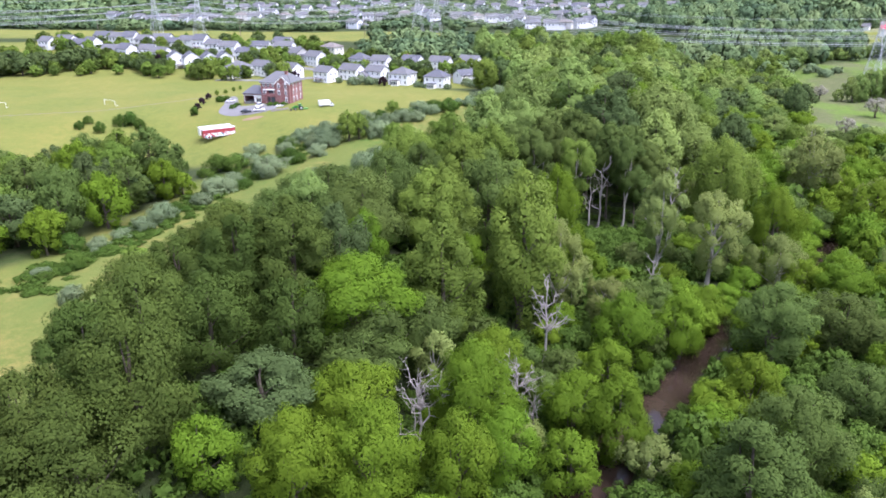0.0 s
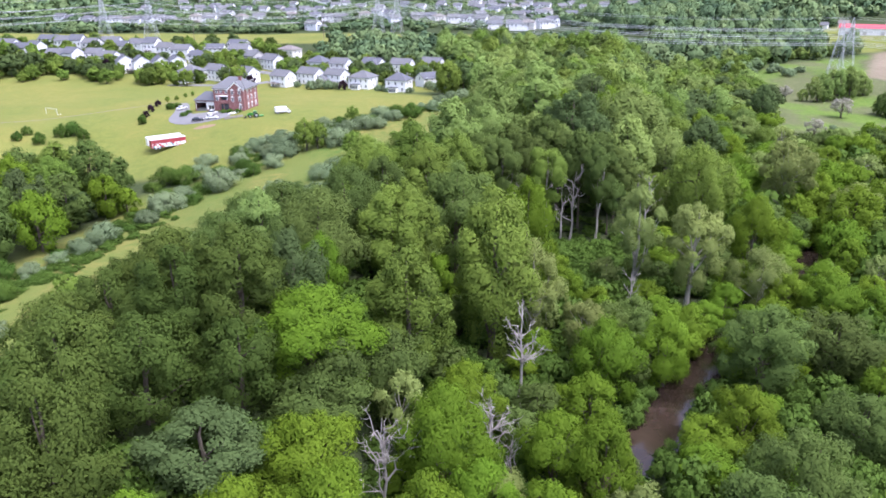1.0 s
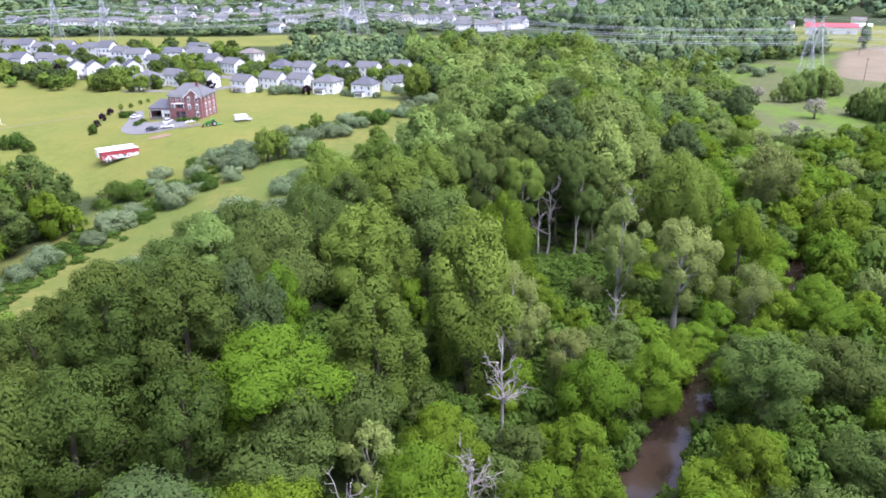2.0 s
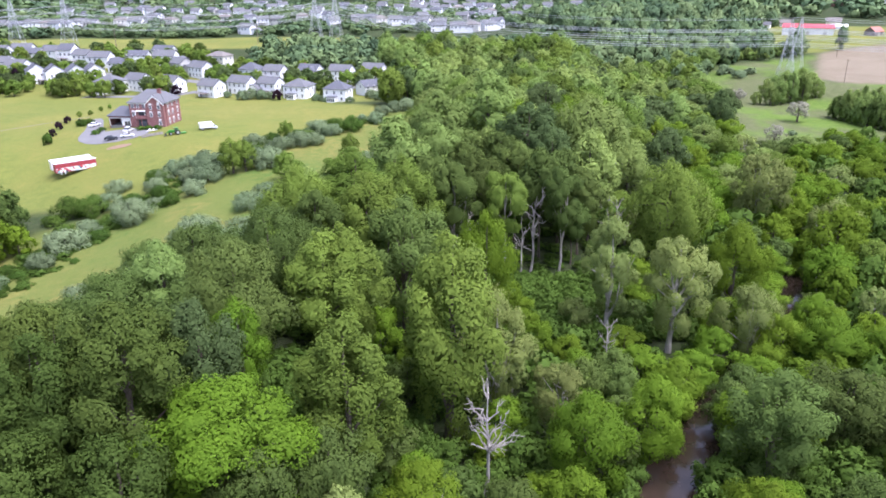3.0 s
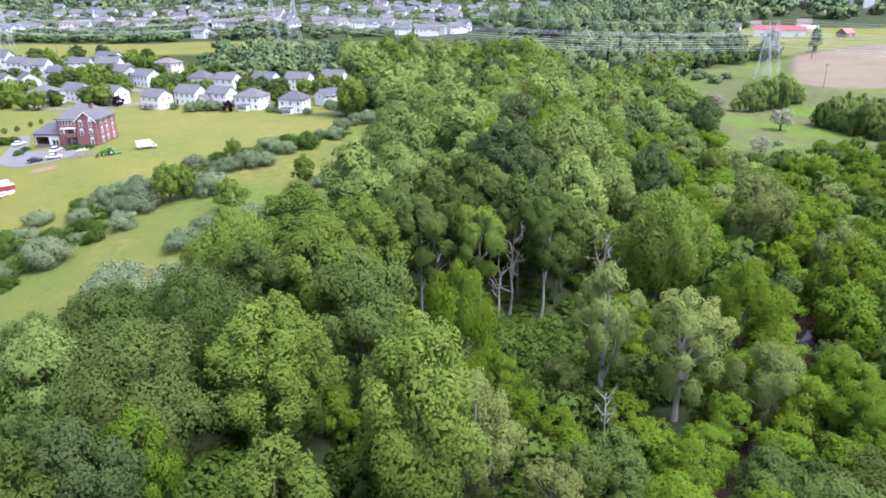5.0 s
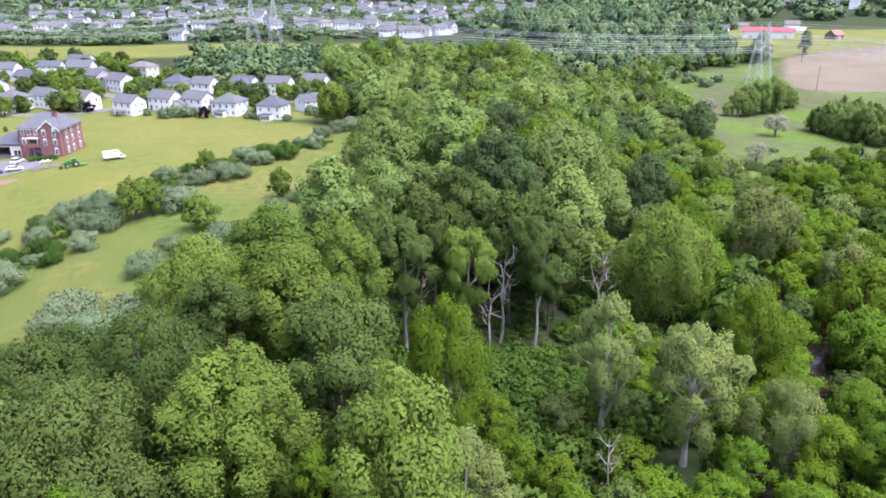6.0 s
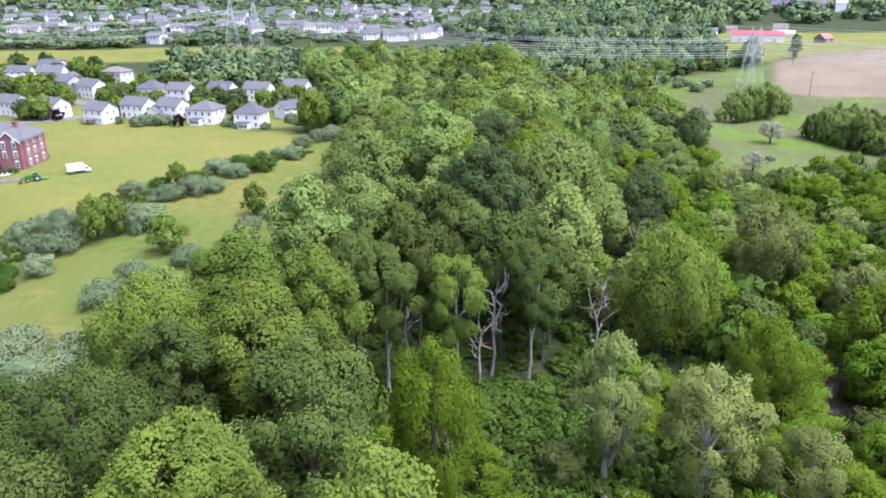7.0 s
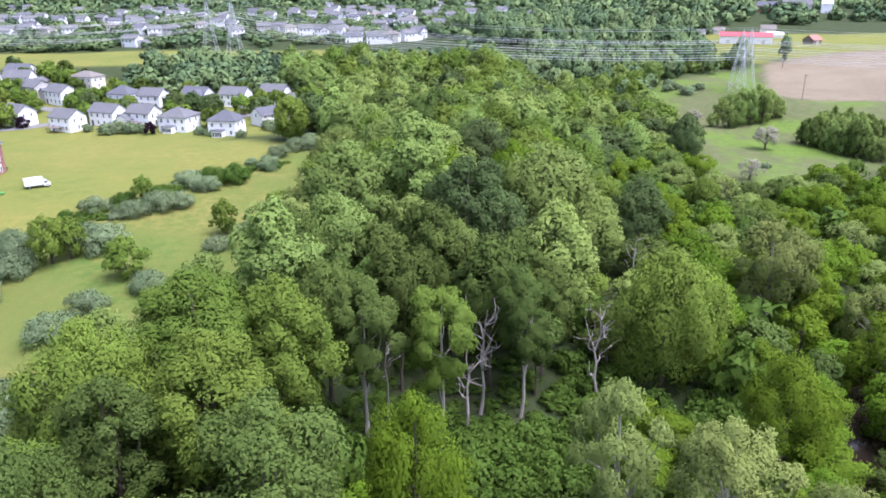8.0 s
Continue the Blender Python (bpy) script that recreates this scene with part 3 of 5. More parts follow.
def sow(count, box, choose, tight=0.68, edge=3.5):
    x0, x1, y0, y1 = box
    xs, ys = fill.uniform(x0, x1, count), fill.uniform(y0, y1, count)
    ok = wooded(xs, ys)
    for dx, dy in ((edge, 0), (-edge, 0), (0, edge), (0, -edge)):
        ok &= wooded(xs + dx, ys + dy)
    for x, y in zip(xs[ok].tolist(), ys[ok].tolist()):
        st = np.array(STANDING)
        gap = np.hypot(st[:, 0] - x, st[:, 1] - y)
        if np.any(gap < tight * (st[:, 2] + 2.0)):
            continue
        kind, width, tall, level = choose(x, y)
        if inside(x, y, DEEP):
            if kind == "brush":
                if y > 194 and fill.random() < 0.85:
                    continue
                tall *= 0.5 if y > 194 else 1.0
            elif y < 204:
                continue
            else:
                kind, tall = "shade", fill.uniform(17, 21)
        if not np.any(gap < tight * (st[:, 2] + width / 2)):
            plant(kind, x, y, width, tall=tall, level=level)


def pick(table):
    names, weights = zip(*table)
    return names[int(fill.choice(len(names), p=np.array(weights) / sum(weights)))]


GLADE = [(33, 172), (56, 174), (58, 192), (46, 198), (34, 190)]


def choose_wood(x, y):
    brow = np.interp(y, BROW_Y, BROW_X)
    level = None
    if inside(x, y, GLADE):
        return "brush", fill.uniform(5, 7), fill.uniform(2.5, 4.5), 0
    if inside(x, y, LEFTWOOD) and y < 226:
        return pick([("oak", 4), ("lime", 2), ("dark", 2), ("tulip", 2)]), fill.uniform(9, 13), fill.uniform(11.5, 15.5) - (3.5 if x > -92 else 0), 1
    if inside(x, y, LEFTWOOD):
        return pick([("oak", 4), ("lime", 2)]), fill.uniform(6, 8), fill.uniform(4.5, 6.5), 1
    if x < brow - 4 and y < 132:
        return pick([("maple", 7), ("oak", 3), ("tulip", 1), ("dark", 1), ("lime", 1)]), fill.uniform(10, 15), fill.uniform(14, 19) - (4 if x > brow - 14 else 0), level
    if x < brow - 4 and y < 235:
        # the poplar share mixes haze-paled leaf colour into the farther wood
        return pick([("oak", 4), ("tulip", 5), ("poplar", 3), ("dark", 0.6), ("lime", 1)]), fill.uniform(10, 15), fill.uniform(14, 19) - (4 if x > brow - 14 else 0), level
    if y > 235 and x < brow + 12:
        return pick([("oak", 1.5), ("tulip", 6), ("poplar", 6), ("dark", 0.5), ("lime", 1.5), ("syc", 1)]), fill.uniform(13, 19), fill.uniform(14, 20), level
    if x > 62 and y > 170:
        return pick([("lime", 5), ("oak", 2), ("syc", 1), ("poplar", 2), ("tulip", 1), ("brush", 2)]), fill.uniform(9, 14), fill.uniform(7, 13), level
    return pick([("lime", 5), ("brush", 3), ("oak", 2), ("syc", 1)]), fill.uniform(6.5, 9.5), fill.uniform(5.5, 10.5), level


# box elders leaning over the creek
for y in np.arange(128, 204, 5.0):
    for off, w in ((-7.0, 9.5), (8.0, 9.0)):
        x = float(np.interp(y, CREEK_Y, CREEK_X)) + off + fill.uniform(-1.2, 1.2)
        if 160 < y < 188 and off < 0:
            x -= 2.5
        if np.min(np.hypot(np.array(STANDING)[:, 0] - x, np.array(STANDING)[:, 1] - y)) > 4.5:
            plant("lime" if fill.random() < 0.75 else "oak", x, float(y) + fill.uniform(-1, 1), w * fill.uniform(0.85, 1.15), tall=fill.uniform(7, 11))
sow(9000, (-150, 215, 38, 330), choose_wood)
sow(2200, (14, 66, 164, 212), lambda x, y: ("brush", fill.uniform(3.5, 5.5), fill.uniform(2.0, 4.2), 1), tight=0.36, edge=0.5)
sow(5000, (0, 165, 50, 230), lambda x, y: ("brush", fill.uniform(4.5, 6.5), fill.uniform(2.5, 5.0), 1), tight=0.52, edge=0.5)
sow(4500, (-66, 20, 50, 260), lambda x, y: ("brush", fill.uniform(4.0, 6.0), fill.uniform(2.5, 5.0), 1), tight=0.5, edge=0.5)
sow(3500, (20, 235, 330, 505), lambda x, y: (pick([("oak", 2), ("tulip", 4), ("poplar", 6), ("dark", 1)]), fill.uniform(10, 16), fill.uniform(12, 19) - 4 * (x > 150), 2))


def thicket():
    """All the undergrowth as one mesh: leafy mounds packed between the trunks."""
    rng = np.random.default_rng(77)
    cos, nors, shape = [], [], {}
    for level in (0, 1):
        for v in range(3):
            n, size = ((900, 0.34), (300, 0.56))[level]
            shape[level, v] = lobed_crown(np.random.default_rng(900 + level * 3 + v), 4.0, 0.1, 6.0, 13, n, size, 0.34, (0.34, 0.5), 0.9, 0.0, 0.1)
    for x, y, z, w, tall, level in THICKET:
        co, _, _, nor = shape[level, int(rng.integers(3))]
        a = rng.uniform(0, 6.283)
        c, s, k = math.cos(a), math.sin(a), w / 8.0
        nors.append(np.stack([nor[:, 0] * c - nor[:, 1] * s, nor[:, 0] * s + nor[:, 1] * c, nor[:, 2]], 1))
        cos.append(np.stack([x + k * (co[:, 0] * c - co[:, 1] * s), y + k * (co[:, 0] * s + co[:, 1] * c), z + co[:, 2] * tall / 6.0], 1))
    co = np.concatenate(cos)
    tagged(new("undergrowth", raw_mesh("undergrowth", co, np.arange(len(co)).reshape(-1, 3), M_BRUSH, np.concatenate(nors))), "bright green leafy undergrowth on the woodland floor", "undergrowth", kind="stuff")


# ---- hedgerow and shrubs in the grass, as (x, y, width) ----
OLIVES = [(-56, 228, 10.5), (-69, 215.8, 10), (-71, 204.8, 6.2), (-77.7, 191.9, 8.6), (-80.5, 185, 6.1), (-83.8, 179.4, 4.8), (-68.1, 229.3, 5.6), (-52.5, 267, 7.2), (-42, 264.5, 10.2), (-27, 264.5, 9), (-22.5, 260, 9),
          (-46.4, 256.1, 7), (-40.5, 253.5, 8.5), (-42.4, 243, 7), (-56.3, 255.5, 6.2), (-31, 289.4, 6.2), (-21.5, 284.5, 7.4), (-15.5, 288.5, 8), (-11, 290, 7), (-10, 309.9, 8.5), (6.5, 331.8, 4.4), (11.8, 325.3, 6.8), (15, 340.5, 7.5),
          (21, 348, 7), (-24.4, 218.2, 7.2), (-20.5, 228.5, 6.5), (-11.1, 235, 6.5), (-33.8, 200.5, 9), (-67.8, 248.4, 7), (-68.5, 261, 6.5), (-56.5, 263, 7), (-67.5, 218, 6), (-51.4, 175.8, 7), (-76, 136.5, 5), (0, 255.9, 5.5), (-33.6, 194, 9),
          (-22.6, 195, 8.5), (-27.3, 186.5, 10), (-42, 181, 7), (6.5, 263.7, 5.8), (11, 280.9, 4.7), (-86.6, 172, 5), (26, 352, 9), (-49, 271, 6), (-36, 270, 7), (-5, 305, 7)]
SHRUBS = [(-77.5, 245, 9), (-71, 244, 9), (-57.5, 262, 7.5), (-61, 248, 6), (-4, 311, 9), (2, 312, 9), (-17, 300, 5), (-80, 238, 6), (-53, 247, 6), (-62, 239, 6), (-73, 228, 5.5), (-62, 220, 5), (-85.4, 157.4, 5.7), (-92.6, 169.4, 7.7),
          (-60, 160, 6), (-48, 165, 5), (-74, 210, 5), (-80, 200, 5.5), (-48, 238, 5), (-26, 294, 5)]
for i, (x, y, w) in enumerate(OLIVES):
    plant("olive", x, y, w * 1.08, tall=w * fill.uniform(0.56, 0.7), level=0, group="olive shrubs in the grass")
for x, y, w in SHRUBS:
    plant("shrub", x, y, w, tall=w * fill.uniform(0.5, 0.7), level=0, group="green shrubs of the hedgerow")
HEDGE_Y, HEDGE_X = (150, 175, 205, 235, 262, 285, 305, 330), (-90, -82, -72, -62, -46, -32, -16, 10)
for i in range(58):
    y = fill.uniform(150, 325)
    x = float(np.interp(y, HEDGE_Y, HEDGE_X)) + fill.normal(0, 4.5)
    w = fill.uniform(2.2, 4.6)
    plant("shrub" if i % 6 else "olive", x, y, w, tall=w * fill.uniform(0.35, 0.6), level=1, group="low scrub of the hedgerow", label="low green scrub among the hedgerow weeds")
for i in range(420):
    y = fill.uniform(140, 335)
    x = float(np.interp(y, HEDGE_Y, HEDGE_X)) + fill.normal(0, 4.0)
    w = fill.uniform(2.4, 4.4)
    THICKET.append((x, y, ground_z(x, y) - 0.2, w, w * fill.uniform(0.22, 0.42), 1))
EDGE_Y, EDGE_X = (120, 140, 160, 180, 205, 230, 255, 285, 320), (-58, -46, -36, -25, -10, 2, 10, 17, 28)
for i in range(38):
    y = fill.uniform(122, 320)
    x = float(np.interp(y, EDGE_Y, EDGE_X)) + fill.normal(0, 2.2)
    w = fill.uniform(2.5, 5.0)
    plant("shrub" if i % 3 else "olive", x, y, w, tall=w * fill.uniform(0.5, 0.8), level=1, group="scrub at the wood's edge", label="green scrub at the edge of the wood")
for x, y, w, tall in ((-33.5, 257, 8, 11), (-30, 258, 7, 9.5), (-16.5, 243.5, 9, 8.5), (1.5, 267, 6.6, 8.6), (-20.6, 298, 5.2, 6.8), (14, 262, 8, 11), (-68, 150.5, 6.2, 6.5)):
    plant("round", x, y, w, tall=tall, level=1, label="rounded bright green young tree in the hedgerow")
for x, y, w in ((-146.4, 292, 4), (-145.5, 298, 4), (-138, 291, 5), (-133, 299, 5.5), (-128.7, 300, 6.5), (-124, 297, 5)):
    plant("shrub", x, y, w, tall=w * 0.9, level=1, group="shrubs on the far lawn")
COPSE = [(223, 403, 8, 11), (228.5, 404, 9, 13), (235.5, 405, 9.5, 17), (241.5, 404, 9.5, 16), (251, 407, 9, 10.5), (231, 422, 8, 10), (238, 416, 10, 14.5), (249.5, 420, 10, 14), (255, 419, 9, 11), (239, 427, 8, 10), (245, 412, 9, 13), (217, 407, 6, 7)]
for i, (x, y, w, tall) in enumerate(COPSE):
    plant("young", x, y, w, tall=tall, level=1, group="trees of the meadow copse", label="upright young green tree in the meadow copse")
for i in range(46):
    a, b = fill.uniform(0, 1), (i % 4) * 8 + fill.uniform(-2, 2)
    x, y = (236 + 9 * a + b * 0.95, 364 - 34 * a + b * 0.7)
    if i < 12:
        x, y = (235.5 + 4.5 * (i / 11.0) ** 2 + fill.uniform(-0.8, 0.8), 368 - 38 * i / 11.0)
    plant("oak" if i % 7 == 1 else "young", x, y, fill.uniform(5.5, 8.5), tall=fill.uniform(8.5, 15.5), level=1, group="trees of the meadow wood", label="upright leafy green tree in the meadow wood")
plant("dark", 159.6, 334, 12, tall=20, level=1, label="dusky green column-shaped tree at the meadow's edge")
for x, y, w in ((199, 411, 8), (224.8, 485.8, 6), (234, 481, 7), (240, 482, 7), (238.8, 467.8, 8.7), (249.3, 473.5, 7.4), (242.7, 495.6, 6.2), (192, 331, 4), (216, 520, 8)):
    plant("olive", x, y, w, tall=w * 0.55, level=2, group="shrubs in the wet meadow")
for x, y, w, tall in ((212, 359.5, 12, 10), (208, 409, 8, 8.5), (176, 318, 9, 8)):
    plant("bare", x, y, w, tall=tall, level=0)
WOODS_Y, WOODS_X = (515, 514, 519, 526, 533, 544, 560, 590, 612, 640, 690), (214, 235, 252, 278, 303, 325, 347, 366, 358, 350, 364)
for i in range(42):
    u = fill.uniform(0, 4.6)
    x, y = float(np.interp(u, range(11), WOODS_X)), float(np.interp(u, range(11), WOODS_Y))
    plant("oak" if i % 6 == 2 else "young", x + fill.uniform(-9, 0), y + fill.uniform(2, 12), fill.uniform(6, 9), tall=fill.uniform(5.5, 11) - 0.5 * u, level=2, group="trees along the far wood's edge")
thicket()

# ---- building materials ----
def siding(name, a, b_col):
    m, t, b = material(name, 0.6, 0.0, 0.3)
    w = t.nodes.new("ShaderNodeTexWave")
    w.wave_type, w.bands_direction = "BANDS", "Z"
    w.inputs["Scale"].default_value = 1.6
    t.links.new(t.nodes.new("ShaderNodeTexCoord").outputs["Object"], w.inputs["Vector"])
    col = mix(t, noise_fac(t, 0.5), a, b_col)
    t.links.new(col, b.inputs["Base Color"])
    bump(t, b, w.outputs["Fac"], 0.3, 0.02)
    return m


def brickwork(name):
    m, t, b = material(name, 0.85, 0.0, 0.2)
    br = t.nodes.new("ShaderNodeTexBrick")
    br.inputs["Scale"].default_value = 1.0
    br.inputs["Brick Width"].default_value, br.inputs["Row Height"].default_value, br.inputs["Mortar Size"].default_value = 0.42, 0.15, 0.012
    br.inputs["Color1"].default_value, br.inputs["Color2"].default_value = (0.225, 0.078, 0.078, 1), (0.285, 0.115, 0.112, 1)
    br.inputs["Mortar"].default_value = (0.42, 0.33, 0.30, 1)
    geo = t.nodes.new("ShaderNodeTexCoord")
    sep, com, add = t.nodes.new("ShaderNodeSeparateXYZ"), t.nodes.new("ShaderNodeCombineXYZ"), t.nodes.new("ShaderNodeMath")
    t.links.new(geo.outputs["Object"], sep.inputs[0])
    t.links.new(sep.outputs[0], add.inputs[0])
    t.links.new(sep.outputs[1], add.inputs[1])
    t.links.new(add.outputs[0], com.inputs[0])
    t.links.new(sep.outputs[2], com.inputs[1])
    t.links.new(com.outputs[0], br.inputs["Vector"])
    t.links.new(mix(t, noise_fac(t, 0.4), br.outputs["Color"], (0.23, 0.112, 0.106)), b.inputs["Base Color"])
    return m


M_WHITE = siding("white_siding", (0.86, 0.86, 0.86), (0.80, 0.80, 0.81))
M_CREAM = siding("cream_siding", (0.72, 0.70, 0.64), (0.64, 0.62, 0.57))
M_GREIGE = siding("grey_siding", (0.52, 0.50, 0.48), (0.45, 0.44, 0.42))
M_BRICK = brickwork("red_brick")
M_SHINGLE = mottled("grey_shingle", (0.108, 0.109, 0.115), (0.148, 0.150, 0.156), 0.5, 0.85, fine=5.0, bump_s=0.4)
M_SHINGLE_D = mottled("dark_shingle", (0.085, 0.088, 0.102), (0.118, 0.121, 0.138), 0.5, 0.85, fine=5.0, bump_s=0.4)
M_SHINGLE_B = mottled("brown_shingle", (0.15, 0.135, 0.125), (0.20, 0.18, 0.165), 0.5, 0.85, fine=5.0, bump_s=0.4)
M_REDROOF = mottled("red_sheet_roof", (0.46, 0.085, 0.10), (0.40, 0.07, 0.085), 0.3, 0.5, fine=3.0)
M_TRIM = mottled("white_trim", (0.82, 0.82, 0.81), (0.76, 0.76, 0.75), 2.0, 0.5)
M_GLASS, _t, _b = material("window_glass", 0.06, 0.0, 0.6)
_t.links.new(mix(_t, noise_fac(_t, 0.7), (0.06, 0.07, 0.085), (0.12, 0.13, 0.15)), _b.inputs["Base Color"])
M_ASPHALT = mottled("asphalt", (0.140, 0.138, 0.140), (0.185, 0.183, 0.185), 0.25, 0.9, fine=6.0)
M_SOIL = mottled("bare_soil", (0.25, 0.20, 0.13), (0.31, 0.25, 0.165), 0.6, 0.95, fine=4.0)
M_STEEL = mottled("galvanised_steel", (0.55, 0.57, 0.59), (0.42, 0.44, 0.46), 0.3, 0.5, 0.4)
M_CABLE = mottled("aluminium_cable", (0.52, 0.54, 0.56), (0.42, 0.44, 0.46), 0.1, 0.5, 0.3)
M_POLE = mottled("weathered_pole", (0.16, 0.12, 0.09), (0.24, 0.19, 0.15), 0.6, 0.9)
M_PAINTW = mottled("white_paint", (0.80, 0.80, 0.80), (0.70, 0.70, 0.70), 0.7, 0.3, spec=0.5)
M_PAINTD = mottled("dark_paint", (0.03, 0.035, 0.045), (0.05, 0.055, 0.07), 0.7, 0.25, spec=0.5)
M_PAINTR = mottled("red_paint", (0.36, 0.05, 0.065), (0.29, 0.045, 0.055), 0.5, 0.4)
M_PAINTG = mottled("green_paint", (0.05, 0.26, 0.04), (0.04, 0.20, 0.03), 0.9, 0.4)
M_PAINTY = mottled("yellow_paint", (0.75, 0.55, 0.04), (0.65, 0.48, 0.04), 0.9, 0.4)
M_RUBBER = mottled("tyre_rubber", (0.02, 0.02, 0.02), (0.035, 0.035, 0.035), 2.0, 0.85)
M_RED_DECK = mottled("red_deck", (0.40, 0.16, 0.13), (0.33, 0.14, 0.11), 0.8, 0.8)
M_WOODF = mottled("fence_wood", (0.20, 0.17, 0.15), (0.14, 0.12, 0.11), 0.8, 0.85)


def part(name, me, parent, label="", at=None):
    ob = new(name, me)
    ob.parent = parent
    if at is not None:
        ob.matrix_basis = at
    if label:
        tagged(ob, label)
    return ob


def boxes(name, specs, mat, bevel=0.0):
    """One mesh of boxes, each (x0, x1, y0, y1, z0, z1)."""
    bm = bmesh.new()
    for x0, x1, y0, y1, z0, z1 in specs:
        bmesh.ops.create_cube(bm, size=1, matrix=Matrix.Translation(((x0 + x1) / 2, (y0 + y1) / 2, (z0 + z1) / 2)) @ Matrix.Diagonal((x1 - x0, y1 - y0, z1 - z0, 1)))
    if bevel:
        bmesh.ops.bevel(bm, geom=bm.edges[:], offset=bevel, segments=1, affect="EDGES")
    me = bpy.data.meshes.new(name)
    bm.to_mesh(me)
    bm.free()
    me.materials.append(mat)
    return me


def prism(name, outline, y0, y1, mat):
    """An outline in x and z, drawn out from y0 to y1."""
    n = len(outline)
    co = [(x, y0, z) for x, z in outline] + [(x, y1, z) for x, z in outline]
    faces = [tuple(range(n - 1, -1, -1)), tuple(range(n, 2 * n))] + [(i, (i + 1) % n, n + (i + 1) % n, n + i) for i in range(n)]
    me = bpy.data.meshes.new(name)
    me.from_pydata(co, [], [f[::-1] for f in faces])
    bm = bmesh.new()
    bm.from_mesh(me)
    bmesh.ops.recalc_face_normals(bm, faces=bm.faces)
    bm.to_mesh(me)
    bm.free()
    me.materials.append(mat)
    return me


def gable_wall(L, D, H, rise, mat):
    """Walls of a house L long (x) and D deep, with the gables at the two ends of its length."""
    out = [(-D / 2, -0.6), (D / 2, -0.6), (D / 2, H), (0, H + rise), (-D / 2, H)]
    me = prism("wall", out, -L / 2, L / 2, mat)
    me.transform(Matrix.Rotation(radians(90), 4, "Z"))
    return me


def gable_roof(L, D, H, rise, mat, over=0.45, thick=0.22):
    k = rise / (D / 2)
    e = D / 2 + over
    low = H - k * over
    out = [(-e, low), (0, H + rise), (e, low), (e, low + thick), (0, H + rise + thick * 1.15), (-e, low + thick)]
    me = prism("roof", out, -L / 2 - over, L / 2 + over, mat)
    me.transform(Matrix.Rotation(radians(90), 4, "Z"))
    return me


def hip_roof(L, D, H, rise, mat, over=0.5, ridge=None, thick=0.2):
    ridge = max(0.3, L - D) if ridge is None else ridge
    a, b, r = L / 2 + over, D / 2 + over, ridge / 2
    co = [(-a, -b, H), (a, -b, H), (a, b, H), (-a, b, H), (-a, -b, H + thick), (a, -b, H + thick), (a, b, H + thick), (-a, b, H + thick), (-r, 0, H + rise), (r, 0, H + rise)]
    me = bpy.data.meshes.new("roof")
    me.from_pydata(co, [], [(3, 2, 1, 0), (0, 1, 5, 4), (1, 2, 6, 5), (2, 3, 7, 6), (3, 0, 4, 7), (4, 5, 9, 8), (5, 6, 9), (6, 7, 8, 9), (7, 4, 8)])
    me.materials.append(mat)
    return me


W_FRAME = boxes("window_frame", [(-0.62, 0.62, -0.09, 0.0, 0, 0.12), (-0.62, 0.62, -0.09, 0.0, 1.6, 1.72), (-0.62, -0.5, -0.09, 0, 0.12, 1.6), (0.5, 0.62, -0.09, 0, 0.12, 1.6), (-0.5, 0.5, -0.08, 0, 0.82, 0.9)], M_TRIM)
W_PANE = boxes("pane", [(-0.5, 0.5, -0.04, 0.0, 0.12, 1.6)], M_GLASS)
W_FAR = boxes("window", [(-0.6, 0.6, -0.06, 0.0, 0, 1.5)], M_GLASS)
D_MESH = boxes("door", [(-0.5, 0.5, -0.07, 0, 0, 2.1)], M_PAINTD)
G_MESH = boxes("garage_door", [(-2.4, 2.4, -0.08, 0, 0, 0.5), (-2.4, 2.4, -0.07, 0, 0.53, 1.03), (-2.4, 2.4, -0.08, 0, 1.06, 1.56), (-2.4, 2.4, -0.07, 0, 1.59, 2.15)], M_TRIM)


def windows(ob, spots, near=True, size=1.0):
    """Windows at (x, y, z, compass turn of the wall's outward side)."""
    for x, y, z, turn in spots:
        at = pose(x, y, z, 0, 0, turn) @ Matrix.Diagonal((size * 0.9, 1, size * 0.9, 1))
        if near:
            w = new("window")
            w.parent = ob
            w.matrix_basis = at
            part("window_frame", W_FRAME, w)
            part("pane", W_PANE, w)
        else:
            part("window", W_FAR, ob, at=at)


